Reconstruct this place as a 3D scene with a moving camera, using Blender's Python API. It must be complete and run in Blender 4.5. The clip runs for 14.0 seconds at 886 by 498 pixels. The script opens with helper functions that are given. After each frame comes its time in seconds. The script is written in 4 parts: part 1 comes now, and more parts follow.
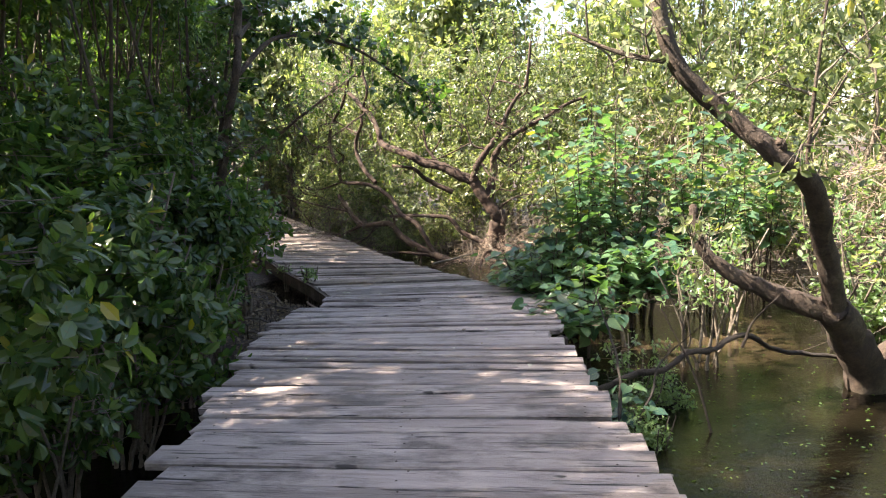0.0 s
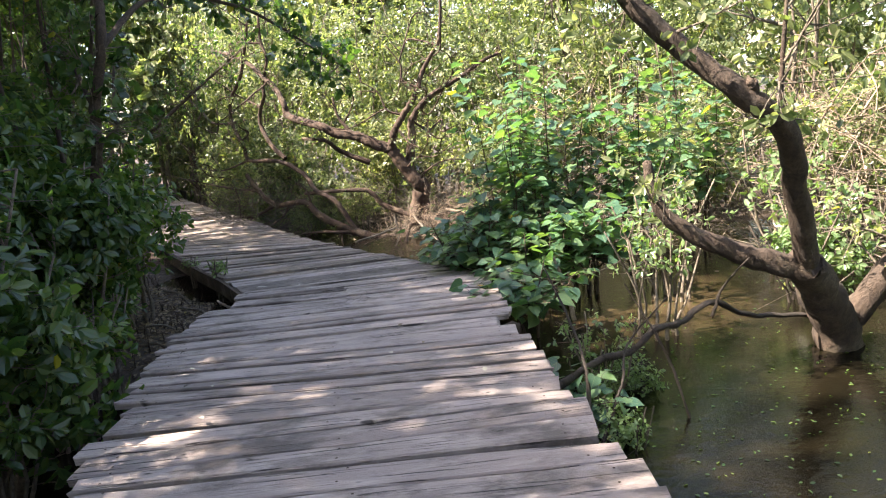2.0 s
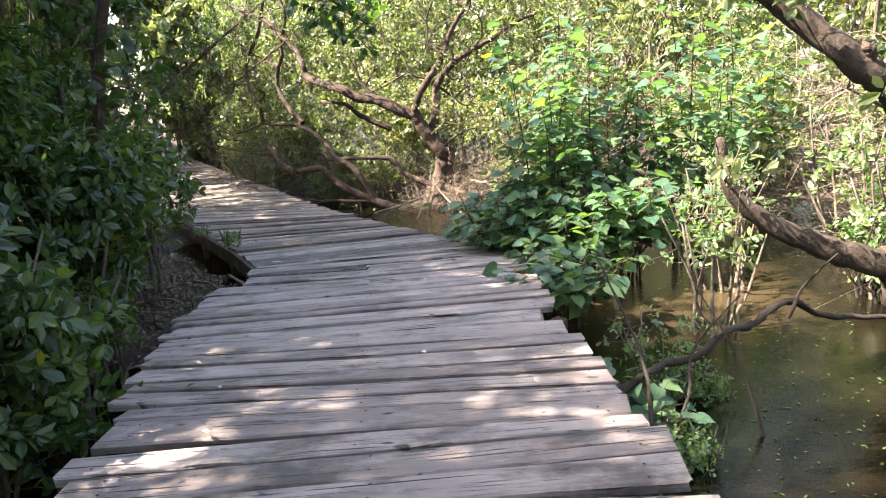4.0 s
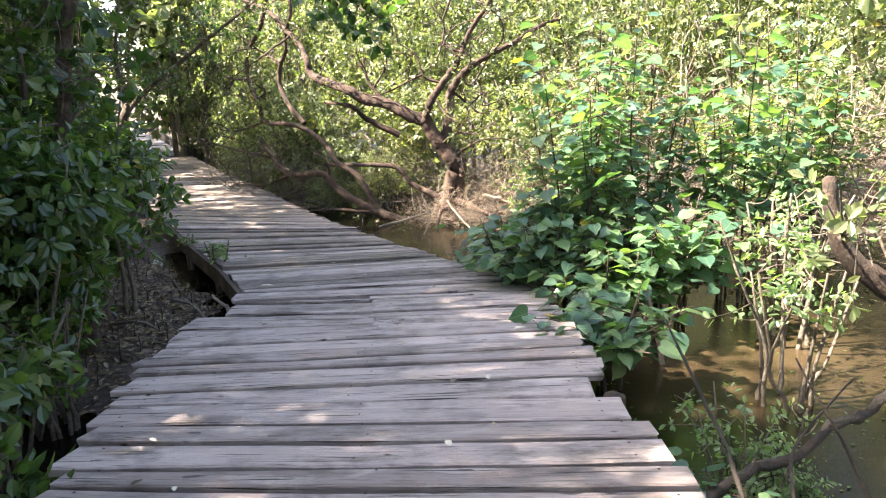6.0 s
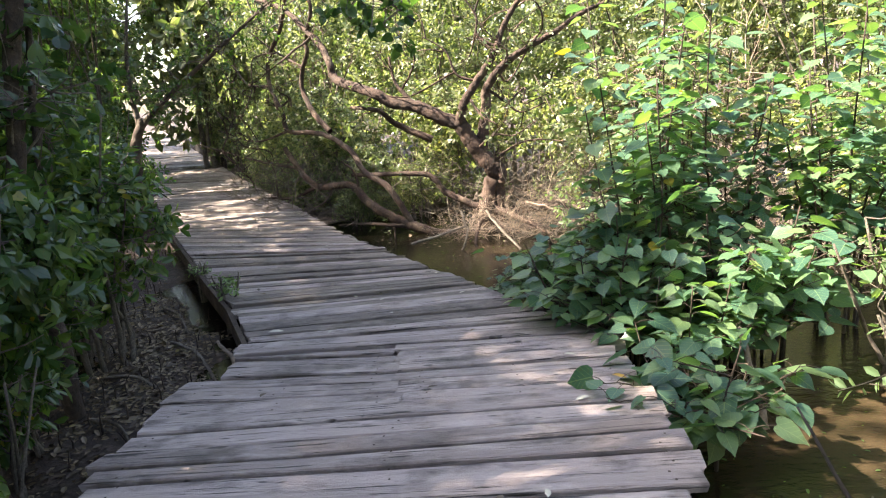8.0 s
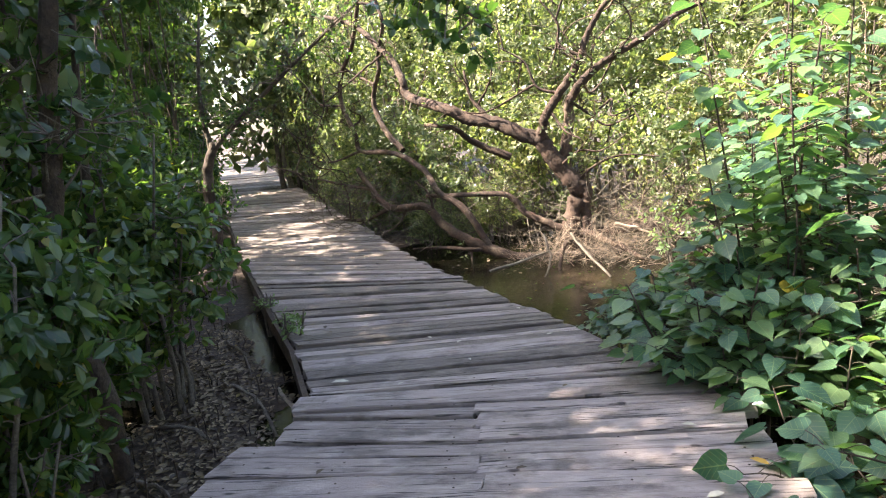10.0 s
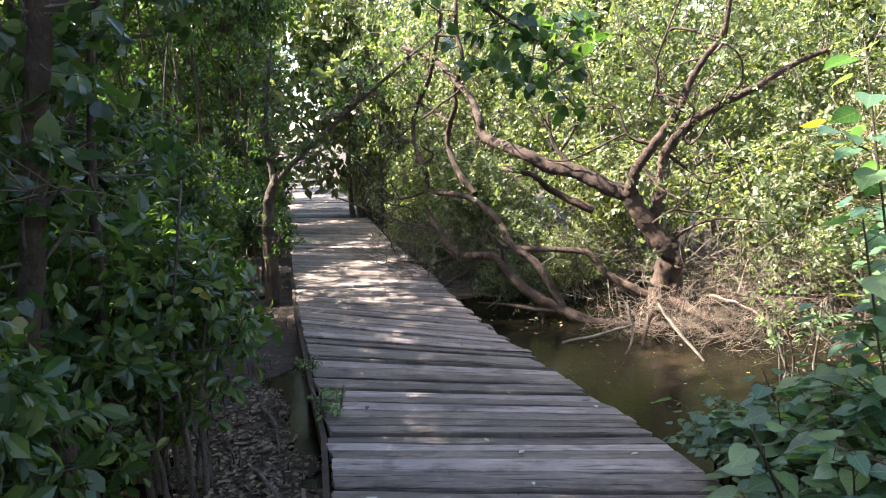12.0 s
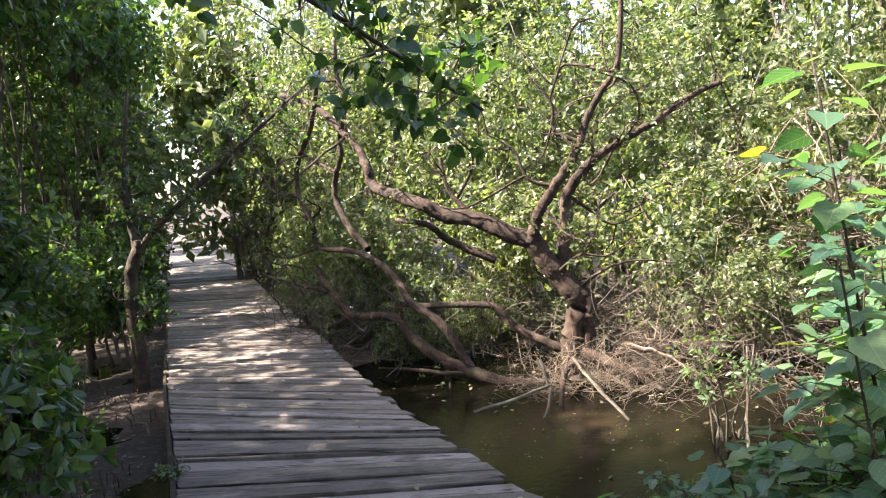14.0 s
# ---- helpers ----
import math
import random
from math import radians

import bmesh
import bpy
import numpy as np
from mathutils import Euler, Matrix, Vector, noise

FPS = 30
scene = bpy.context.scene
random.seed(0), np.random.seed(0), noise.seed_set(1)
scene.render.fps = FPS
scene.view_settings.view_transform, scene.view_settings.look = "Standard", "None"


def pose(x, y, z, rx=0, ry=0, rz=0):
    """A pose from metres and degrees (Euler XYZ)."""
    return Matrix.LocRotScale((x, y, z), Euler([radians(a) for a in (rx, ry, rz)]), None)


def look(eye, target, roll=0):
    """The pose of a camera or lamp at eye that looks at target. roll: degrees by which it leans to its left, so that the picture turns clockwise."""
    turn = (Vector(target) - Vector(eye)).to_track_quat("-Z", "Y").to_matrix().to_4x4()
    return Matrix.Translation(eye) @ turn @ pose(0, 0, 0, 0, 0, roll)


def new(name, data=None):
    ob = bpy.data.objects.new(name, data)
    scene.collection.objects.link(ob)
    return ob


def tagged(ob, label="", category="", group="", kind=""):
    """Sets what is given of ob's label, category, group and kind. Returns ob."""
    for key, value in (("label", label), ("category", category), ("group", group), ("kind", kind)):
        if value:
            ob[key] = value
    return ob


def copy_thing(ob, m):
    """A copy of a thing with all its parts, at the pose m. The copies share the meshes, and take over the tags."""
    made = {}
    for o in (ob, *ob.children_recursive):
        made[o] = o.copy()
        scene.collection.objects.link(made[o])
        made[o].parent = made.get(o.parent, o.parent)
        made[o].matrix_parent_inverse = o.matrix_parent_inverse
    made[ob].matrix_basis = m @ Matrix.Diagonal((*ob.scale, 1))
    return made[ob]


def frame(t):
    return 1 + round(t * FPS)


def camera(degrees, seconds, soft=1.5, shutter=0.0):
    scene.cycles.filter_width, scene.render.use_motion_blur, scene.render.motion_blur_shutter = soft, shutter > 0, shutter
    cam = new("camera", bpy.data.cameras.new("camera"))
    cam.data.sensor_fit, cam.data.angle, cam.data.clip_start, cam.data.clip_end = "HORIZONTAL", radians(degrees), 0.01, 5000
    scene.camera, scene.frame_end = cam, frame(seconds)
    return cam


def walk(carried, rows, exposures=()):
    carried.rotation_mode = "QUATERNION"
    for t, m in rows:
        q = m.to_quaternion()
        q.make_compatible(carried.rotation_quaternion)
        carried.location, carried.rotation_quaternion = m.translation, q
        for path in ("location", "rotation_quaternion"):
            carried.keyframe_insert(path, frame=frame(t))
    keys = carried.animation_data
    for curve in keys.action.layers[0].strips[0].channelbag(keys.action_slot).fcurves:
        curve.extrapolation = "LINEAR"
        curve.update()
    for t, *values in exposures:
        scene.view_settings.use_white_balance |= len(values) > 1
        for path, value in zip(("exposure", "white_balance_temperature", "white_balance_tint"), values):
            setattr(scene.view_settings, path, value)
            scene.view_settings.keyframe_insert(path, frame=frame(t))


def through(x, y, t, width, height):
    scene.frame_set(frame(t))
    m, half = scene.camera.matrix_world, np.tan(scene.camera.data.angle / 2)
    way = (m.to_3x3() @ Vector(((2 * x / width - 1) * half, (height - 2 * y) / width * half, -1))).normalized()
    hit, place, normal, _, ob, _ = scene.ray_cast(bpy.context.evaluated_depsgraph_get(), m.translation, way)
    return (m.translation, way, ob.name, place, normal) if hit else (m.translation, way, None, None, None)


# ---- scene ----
cam = camera(64.5, 14.0, 1.1)
PATH = [
    (0, (0.903, 0.407, 1.381), (0.588, 2.365, 1.124), -2.1),
    (0.5, (0.845, 0.609, 1.368), (0.71, 2.582, 1.071), -2.5),
    (1, (0.805, 0.753, 1.395), (0.831, 2.737, 1.142), -1.4),
    (1.5, (0.773, 0.899, 1.373), (0.745, 2.866, 1.01), -3.0),
    (2, (0.767, 1.157, 1.387), (0.667, 3.121, 1.02), -6.0),
    (2.5, (0.737, 1.242, 1.397), (0.497, 3.199, 1.06), -4.8),
    (3, (0.68, 1.456, 1.378), (0.506, 3.416, 1.02), -3.2),
    (3.5, (0.616, 1.592, 1.386), (0.507, 3.543, 0.962), -5.6),
    (3.6, (0.589, 1.618, 1.404), (0.473, 3.563, 0.954), -4.8),
    (3.7, (0.601, 1.629, 1.391), (0.466, 3.572, 0.938), -4.4),
    (5.8, (0.429, 2.507, 1.4), (0.26, 4.439, 0.912), -5.4),
    (6, (0.389, 2.537, 1.417), (0.255, 4.482, 0.972), -2.0),
    (6.5, (0.327, 2.704, 1.444), (0.044, 4.65, 1.083), -5.1),
    (7, (0.432, 3.007, 1.354), (0.093, 4.931, 0.925), -6.5),
    (7.2, (0.38, 3.1, 1.412), (0.129, 5.032, 0.962), -4.6),
    (9.3, (0.344, 3.913, 1.474), (0.018, 5.835, 1.029), -6.9),
    (9.5, (0.281, 3.914, 1.475), (-0.143, 5.816, 1.024), -6.4),
    (10, (0.24, 4.115, 1.478), (-0.224, 6.02, 1.086), -6.5),
    (10.5, (0.128, 4.308, 1.559), (-0.229, 6.248, 1.226), -6.9),
    (11, (0.079, 4.485, 1.596), (-0.387, 6.411, 1.327), -3.0),
    (11.5, (0.052, 4.783, 1.657), (-0.551, 6.684, 1.505), -2.7),
    (12, (0.068, 4.953, 1.649), (-0.585, 6.819, 1.349), -3.5),
    (12.5, (0.051, 5.154, 1.644), (-0.351, 7.092, 1.359), -5.6),
    (13, (-0.04, 5.361, 1.707), (-0.35, 7.307, 1.369), -7.7),
    (13.5, (-0.064, 5.524, 1.67), (-0.382, 7.482, 1.414), -7.4),
    (14, (-0.073, 5.718, 1.637), (-0.448, 7.674, 1.452), -6.1),
]
EXPOSURE = [(0.0, 2.55, 7400), (0.9, 2.75, 7400), (1.5, 2.6, 7400), (2.5, 2.75, 7400), (3.5, 2.9, 7400), (6.0, 3.2, 7400), (7.0, 3.05, 7400), (9.5, 2.75, 7400), (10.0, 2.95, 7300), (10.5, 3.05, 7200), (11.5, 2.85, 7000), (12.0, 2.8, 6900), (12.5, 2.85, 6900), (13.0, 2.65, 6900), (14.0, 2.55, 7000)]
walk(cam, [(t, look(eye, target, roll)) for t, eye, target, roll in PATH], [(t, stops, warm, 16) for t, stops, warm in EXPOSURE])
# ---- world, sun and exposure ----
SUN_TO = Vector((-0.63, -0.12, 0.77)).normalized()
world = bpy.data.worlds.new("sky")
world.use_nodes = True
scene.world = world
sky = world.node_tree.nodes.new("ShaderNodeTexSky")
sky.sky_type = "NISHITA"
sky.sun_disc = False
sky.sun_elevation = math.asin(SUN_TO.z)
sky.sun_rotation = math.atan2(SUN_TO.x, SUN_TO.y)
sky.dust_density = 2.0
world.node_tree.links.new(sky.outputs[0], world.node_tree.nodes["Background"].inputs[0])
world.node_tree.nodes["Background"].inputs[1].default_value = 0.098
sun = new("sun", bpy.data.lights.new("sun", "SUN"))
sun.data.energy, sun.data.angle, sun.data.color = 5.0, radians(0.9), (1.0, 0.95, 0.86)
sun.matrix_world = look(SUN_TO * 60, (0, 0, 0))


# ---- materials ----
class Nodes:
    """A small helper round one node material."""

    def __init__(self, name):
        self.mat = bpy.data.materials.new(name)
        self.mat.use_nodes = True
        self.t = self.mat.node_tree
        self.bsdf = self.t.nodes["Principled BSDF"]
        self.out = self.t.nodes["Material Output"]

    def add(self, kind, **inputs):
        n = self.t.nodes.new(kind)
        for k, v in inputs.items():
            n.inputs[k.replace("_", " ")].default_value = v
        return n

    def link(self, a, b):
        self.t.links.new(a, b)

    def coords(self, which="Object", scale=(1, 1, 1), spread=False):
        c = self.t.nodes.new("ShaderNodeTexCoord")
        m = self.t.nodes.new("ShaderNodeMapping")
        m.inputs["Scale"].default_value = scale
        self.link(c.outputs[which], m.inputs["Vector"])
        if spread:
            o = self.t.nodes.new("ShaderNodeObjectInfo")
            x = self.t.nodes.new("ShaderNodeMath")
            x.operation = "MULTIPLY"
            x.inputs[1].default_value = 57.0
            self.link(o.outputs["Random"], x.inputs[0])
            self.link(x.outputs[0], m.inputs["Location"])
        return m.outputs[0]

    def noise(self, vec, scale, detail=4.0, rough=0.6, distort=0.0):
        n = self.add("ShaderNodeTexNoise", Scale=scale, Detail=detail, Roughness=rough, Distortion=distort)
        self.link(vec, n.inputs["Vector"])
        return n.outputs["Fac"]

    def ramp(self, fac, stops):
        r = self.t.nodes.new("ShaderNodeValToRGB")
        els = r.color_ramp.elements
        while len(els) < len(stops):
            els.new(0.5)
        for e, (p, c) in zip(els, stops):
            e.position, e.color = p, (*c, 1) if len(c) == 3 else c
        self.link(fac, r.inputs[0])
        return r.outputs[0]

    def mix(self, fac, a, b, blend="MIX"):
        m = self.t.nodes.new("ShaderNodeMix")
        m.data_type, m.blend_type = "RGBA", blend
        for v, i in ((fac, 0), (a, 6), (b, 7)):
            if isinstance(v, (int, float)):
                m.inputs[i].default_value = v
            elif isinstance(v, tuple):
                m.inputs[i].default_value = (*v, 1)
            else:
                self.link(v, m.inputs[i])
        return m.outputs[2]

    def bump(self, height, strength, distance):
        b = self.add("ShaderNodeBump", Strength=strength, Distance=distance)
        self.link(height, b.inputs["Height"])
        self.link(b.outputs[0], self.bsdf.inputs["Normal"])
        return b.outputs[0]


def leaf_material(name, dark, mid, light, glow, gloss=0.38, through=0.45, veins=False):
    """Foliage: colour varies leaf by leaf; light passes through the blades."""
    n = Nodes(name)
    geo = n.t.nodes.new("ShaderNodeNewGeometry")
    info = n.t.nodes.new("ShaderNodeObjectInfo")
    add, wrap = n.t.nodes.new("ShaderNodeMath"), n.t.nodes.new("ShaderNodeMath")
    wrap.operation = "FRACT"
    n.link(geo.outputs["Random Per Island"], add.inputs[0])
    n.link(info.outputs["Random"], add.inputs[1])
    n.link(add.outputs[0], wrap.inputs[0])
    col = n.ramp(wrap.outputs[0], [(0.0, dark), (0.45, mid), (0.9, light), (0.99, light), (1.0, (0.30, 0.24, 0.04))])
    shade = n.ramp(info.outputs["Random"], [(0.0, (0.8, 0.85, 0.8)), (1.0, (1.15, 1.1, 0.95))])
    col = n.mix(1.0, col, shade, "MULTIPLY")
    spots = n.noise(n.coords("Object"), 60.0, 3.0)
    col = n.mix(n.ramp(spots, [(0.58, (0, 0, 0)), (0.72, (0.6, 0.6, 0.6))]), col, (0.10, 0.09, 0.03))
    if veins:
        # midrib and side veins, from the blade's own length and breadth
        uvn = n.t.nodes.new("ShaderNodeTexCoord")
        sep = n.t.nodes.new("ShaderNodeSeparateXYZ")
        n.link(uvn.outputs["UV"], sep.inputs[0])

        def calc(op, a, b=0.0):
            m = n.t.nodes.new("ShaderNodeMath")
            m.operation = op
            for i, v in ((0, a), (1, b)):
                if isinstance(v, float):
                    m.inputs[i].default_value = v
                else:
                    n.link(v, m.inputs[i])
            return m.outputs[0]

        off = calc("ABSOLUTE", sep.outputs[1])
        rib = calc("LESS_THAN", off, 0.014)
        lane = calc("FRACT", calc("MULTIPLY", calc("SUBTRACT", sep.outputs[0], calc("MULTIPLY", off, 0.9)), 5.0))
        vein = calc("MAXIMUM", rib, calc("LESS_THAN", lane, 0.07))
        col = n.mix(calc("MULTIPLY", vein, 0.5), col, (0.22, 0.30, 0.14))
    n.link(col, n.bsdf.inputs["Base Color"])
    n.bsdf.inputs["Roughness"].default_value = gloss
    n.bsdf.inputs["Specular IOR Level"].default_value = 0.55
    n.bump(n.noise(n.coords("Object"), 45.0, 2.0), 0.25, 0.004)
    tr = n.t.nodes.new("ShaderNodeBsdfTranslucent")
    n.link(n.mix(1.0, col, glow, "MULTIPLY"), tr.inputs["Color"])
    mx = n.add("ShaderNodeMixShader", Fac=through)
    n.link(n.bsdf.outputs[0], mx.inputs[1])
    n.link(tr.outputs[0], mx.inputs[2])
    n.link(mx.outputs[0], n.out.inputs["Surface"])
    return n.mat


def bark_material(name, dark, light, lichen):
    n = Nodes(name)
    vec = n.coords("Object")
    a = n.noise(vec, 9.0, 6.0, 0.65, 0.4)
    b = n.noise(vec, 46.0, 4.0, 0.7)
    col = n.ramp(a, [(0.3, dark), (0.7, light)])
    col = n.mix(n.ramp(n.noise(vec, 3.1, 5.0), [(0.52, (0, 0, 0)), (0.66, (0.8, 0.8, 0.8))]), col, lichen)
    ridge = n.noise(n.coords("Object", (1, 1, 0.7)), 34.0, 5.0, 0.7, 1.0)
    col = n.mix(0.75, col, n.ramp(b, [(0.3, (0.3, 0.3, 0.3)), (0.7, (1.15, 1.15, 1.15))]), "MULTIPLY")
    col = n.mix(0.5, col, n.ramp(ridge, [(0.32, (0.3, 0.26, 0.24)), (0.55, (1, 1, 1))]), "MULTIPLY")
    n.link(col, n.bsdf.inputs["Base Color"])
    n.bsdf.inputs["Roughness"].default_value = 0.85
    n.bump(n.mix(0.5, n.mix(0.5, a, b), ridge), 1.0, 0.03)
    return n.mat


def plank_material(name, dark, mid, light, moss):
    """Weathered boardwalk timber: long grain, splits, knots, stains and worn pale patches."""
    n = Nodes(name)
    grain = n.noise(n.coords("Object", (0.9, 17, 17), True), 3.0, 8.0, 0.72, 0.6)
    fine = n.noise(n.coords("Object", (3.0, 60, 60), True), 3.0, 4.0, 0.7)
    wear = n.noise(n.coords("Object", (1.3, 4.5, 1.0), True), 2.2, 6.0, 0.68, 0.3)
    blotch = n.noise(n.coords("Object", (1.0, 1.8, 1.0), True), 2.6, 5.0, 0.65)
    col = n.ramp(grain, [(0.30, dark), (0.43, mid), (0.58, mid), (0.74, light)])
    info = n.t.nodes.new("ShaderNodeObjectInfo")
    tone = n.ramp(info.outputs["Random"], [(0.0, (0.66, 0.63, 0.64)), (0.35, (0.88, 0.85, 0.87)), (0.7, (1.0, 0.98, 1.0)), (1.0, (1.16, 1.13, 1.14))])
    col = n.mix(1.0, col, tone, "MULTIPLY")
    col = n.mix(n.ramp(wear, [(0.5, (0, 0, 0)), (0.7, (0.7, 0.7, 0.7))]), col, light)
    col = n.mix(n.ramp(blotch, [(0.5, (0, 0, 0)), (0.66, (0.8, 0.8, 0.8))]), col, dark)
    split = n.ramp(n.noise(n.coords("Object", (0.8, 30, 30), True), 2.2, 4.0, 0.55, 0.4), [(0.35, (1, 1, 1)), (0.39, (0, 0, 0))])
    col = n.mix(split, col, (0.03, 0.024, 0.022))
    knot = n.ramp(n.noise(n.coords("Object", (3.0, 8.0, 3.0), True), 2.4, 2.0, 0.4), [(0.70, (0, 0, 0)), (0.75, (0.9, 0.9, 0.9))])
    col = n.mix(knot, col, (0.035, 0.027, 0.024))
    col = n.mix(n.ramp(n.noise(n.coords("Object", (1, 1, 1), True), 1.1, 5.0), [(0.56, (0, 0, 0)), (0.75, (0.45, 0.45, 0.45))]), col, moss)
    n.link(col, n.bsdf.inputs["Base Color"])
    n.link(n.ramp(wear, [(0.3, (0.5, 0.5, 0.5)), (0.7, (0.75, 0.75, 0.75))]), n.bsdf.inputs["Roughness"])
    n.bsdf.inputs["Specular IOR Level"].default_value = 0.5
    h = n.mix(0.35, grain, fine)
    h = n.mix(split, h, (0, 0, 0))
    h = n.mix(knot, h, (0, 0, 0))
    n.bump(h, 1.0, 0.02)
    return n.mat


def mud_material():
    n = Nodes("mud")
    vec = n.coords("Object")
    a = n.noise(vec, 1.3, 6.0, 0.65)
    b = n.noise(vec, 13.0, 6.0, 0.7)
    col = n.ramp(a, [(0.3, (0.018, 0.011, 0.008)), (0.55, (0.042, 0.027, 0.020)), (0.75, (0.085, 0.056, 0.042))])
    col = n.mix(n.ramp(b, [(0.5, (0, 0, 0)), (0.68, (0.7, 0.7, 0.7))]), col, (0.14, 0.10, 0.075))
    n.link(col, n.bsdf.inputs["Base Color"])
    n.link(n.ramp(a, [(0.3, (0.5, 0.5, 0.5)), (0.6, (0.85, 0.85, 0.85))]), n.bsdf.inputs["Roughness"])
    n.bump(n.mix(0.5, a, b), 1.0, 0.06)
    return n.mat


def water_material():
    """Still dark tidal water; sunlight on the silty shallows is painted in as paler patches."""
    n = Nodes("swamp_water")
    vec = n.coords("Object")
    a = n.noise(vec, 0.7, 4.0)
    col = n.ramp(a, [(0.42, (0.003, 0.003, 0.002)), (0.75, (0.014, 0.011, 0.006))])
    # two paler brown patches: sunlit silty shallows, put into the colour
    for place, size in (((1.8, 7.6, 0.0), 1.3), ((-0.6, 11.2, 0.0), 0.75)):
        away = n.t.nodes.new("ShaderNodeVectorMath")
        away.operation = "DISTANCE"
        n.link(vec, away.inputs[0])
        away.inputs[1].default_value = place
        edge = n.t.nodes.new("ShaderNodeMath")
        edge.operation = "MULTIPLY_ADD"
        n.link(a, edge.inputs[0])
        edge.inputs[1].default_value = 1.6
        n.link(away.outputs["Value"], edge.inputs[2])
        near = n.t.nodes.new("ShaderNodeMapRange")
        n.link(edge.outputs[0], near.inputs["Value"])
        near.inputs["From Min"].default_value, near.inputs["From Max"].default_value = size + 0.3, size + 1.1
        near.inputs["To Min"].default_value, near.inputs["To Max"].default_value = 0.9, 0.0
        col = n.mix(near.outputs[0], col, (0.052, 0.037, 0.021))
    n.link(col, n.bsdf.inputs["Base Color"])
    n.bsdf.inputs["Roughness"].default_value = 0.04
    n.bsdf.inputs["IOR"].default_value = 1.33
    n.bump(n.noise(n.coords("Object", (1, 1.5, 1)), 13.0, 4.0, 0.6), 0.35, 0.012)
    return n.mat


def plain_material(name, colour, rough, vary=0.3, scale=20.0):
    n = Nodes(name)
    f = n.noise(n.coords("Object"), scale, 4.0)
    dark = tuple(c * (1 - vary) for c in colour)
    n.link(n.ramp(f, [(0.3, dark), (0.7, colour)]), n.bsdf.inputs["Base Color"])
    n.bsdf.inputs["Roughness"].default_value = rough
    n.bump(f, 0.4, 0.005)
    return n.mat


LEAF_DARK = leaf_material("mangrove_leaf", (0.028, 0.058, 0.029), (0.05, 0.098, 0.042), (0.10, 0.15, 0.055), (2.2, 2.6, 0.9), 0.22, 0.35)
LEAF_OLIVE = leaf_material("olive_leaf", (0.052, 0.08, 0.04), (0.115, 0.152, 0.08), (0.27, 0.28, 0.185), (1.9, 2.1, 0.95), 0.32, 0.42)
LEAF_HEART = leaf_material("heart_leaf", (0.036, 0.094, 0.074), (0.06, 0.138, 0.096), (0.115, 0.195, 0.10), (1.9, 2.1, 0.7), 0.28, 0.38, True)
LEAF_DRY = leaf_material("dry_leaf", (0.05, 0.033, 0.022), (0.11, 0.075, 0.05), (0.30, 0.23, 0.16), (1.0, 0.9, 0.6), 0.6, 0.15)
BARK = bark_material("mangrove_bark", (0.035, 0.024, 0.018), (0.11, 0.075, 0.053), (0.17, 0.14, 0.10))
BARK_RED = bark_material("red_bark", (0.028, 0.017, 0.012), (0.105, 0.060, 0.040), (0.20, 0.145, 0.10))
TWIG = bark_material("grey_twig", (0.10, 0.08, 0.06), (0.24, 0.20, 0.155), (0.30, 0.27, 0.21))
TWIG_PALE = bark_material("bleached_twig", (0.22, 0.16, 0.115), (0.44, 0.34, 0.255), (0.46, 0.38, 0.30))
PLANK = plank_material("grey_plank", (0.09, 0.073, 0.066), (0.40, 0.338, 0.308), (0.64, 0.555, 0.51), (0.135, 0.11, 0.088))
PLANK_BROWN = plank_material("brown_plank", (0.07, 0.057, 0.048), (0.21, 0.175, 0.148), (0.42, 0.36, 0.31), (0.11, 0.105, 0.07))
BEAM = bark_material("rotten_beam", (0.03, 0.02, 0.015), (0.10, 0.065, 0.045), (0.16, 0.12, 0.09))
MUD = mud_material()
WATER = water_material()
WET_TWIG = bark_material("wet_twig", (0.018, 0.013, 0.010), (0.05, 0.037, 0.028), (0.08, 0.065, 0.05))
YELLOW = plain_material("yellow_leaf", (0.55, 0.33, 0.05), 0.5)


# ---- mesh helpers ----
def quads_mesh(name, verts, quads, mat, smooth=True, uv=None):
    me = bpy.data.meshes.new(name)
    verts, quads = np.asarray(verts, np.float32), np.asarray(quads, np.int32)
    me.vertices.add(len(verts))
    me.vertices.foreach_set("co", verts.ravel())
    me.loops.add(quads.size)
    me.loops.foreach_set("vertex_index", quads.ravel())
    me.polygons.add(len(quads))
    me.polygons.foreach_set("loop_start", np.arange(len(quads), dtype=np.int32) * 4)
    me.polygons.foreach_set("use_smooth", np.full(len(quads), smooth))
    me.update(calc_edges=True)
    if uv is not None:
        me.uv_layers.new(name="blade").data.foreach_set("uv", np.asarray(uv, np.float32)[quads.ravel()].ravel())
    me.materials.append(mat)
    return me


def part(name, me, parent, label=""):
    ob = new(name, me)
    ob.parent = parent
    if label:
        tagged(ob, label)
    return ob


def joined(pieces):
    vs, fs, at = [], [], 0
    for v, f in pieces:
        vs.append(v)
        fs.append(np.asarray(f) + at)
        at += len(v)
    return np.concatenate(vs), np.concatenate(fs)


def curve_points(pts, steps):
    """A smooth line through the points."""
    p = np.asarray(pts, float)
    p = np.vstack([2 * p[0] - p[1], p, 2 * p[-1] - p[-2]])
    out = []
    for i in range(1, len(p) - 2):
        for s in np.linspace(0, 1, steps, endpoint=False):
            a, b, c, d = p[i - 1], p[i], p[i + 1], p[i + 2]
            out.append(0.5 * (2 * b + (c - a) * s + (2 * a - 5 * b + 4 * c - d) * s * s + (3 * b - a - 3 * c + d) * s**3))
    out.append(p[-2])
    return np.array(out)


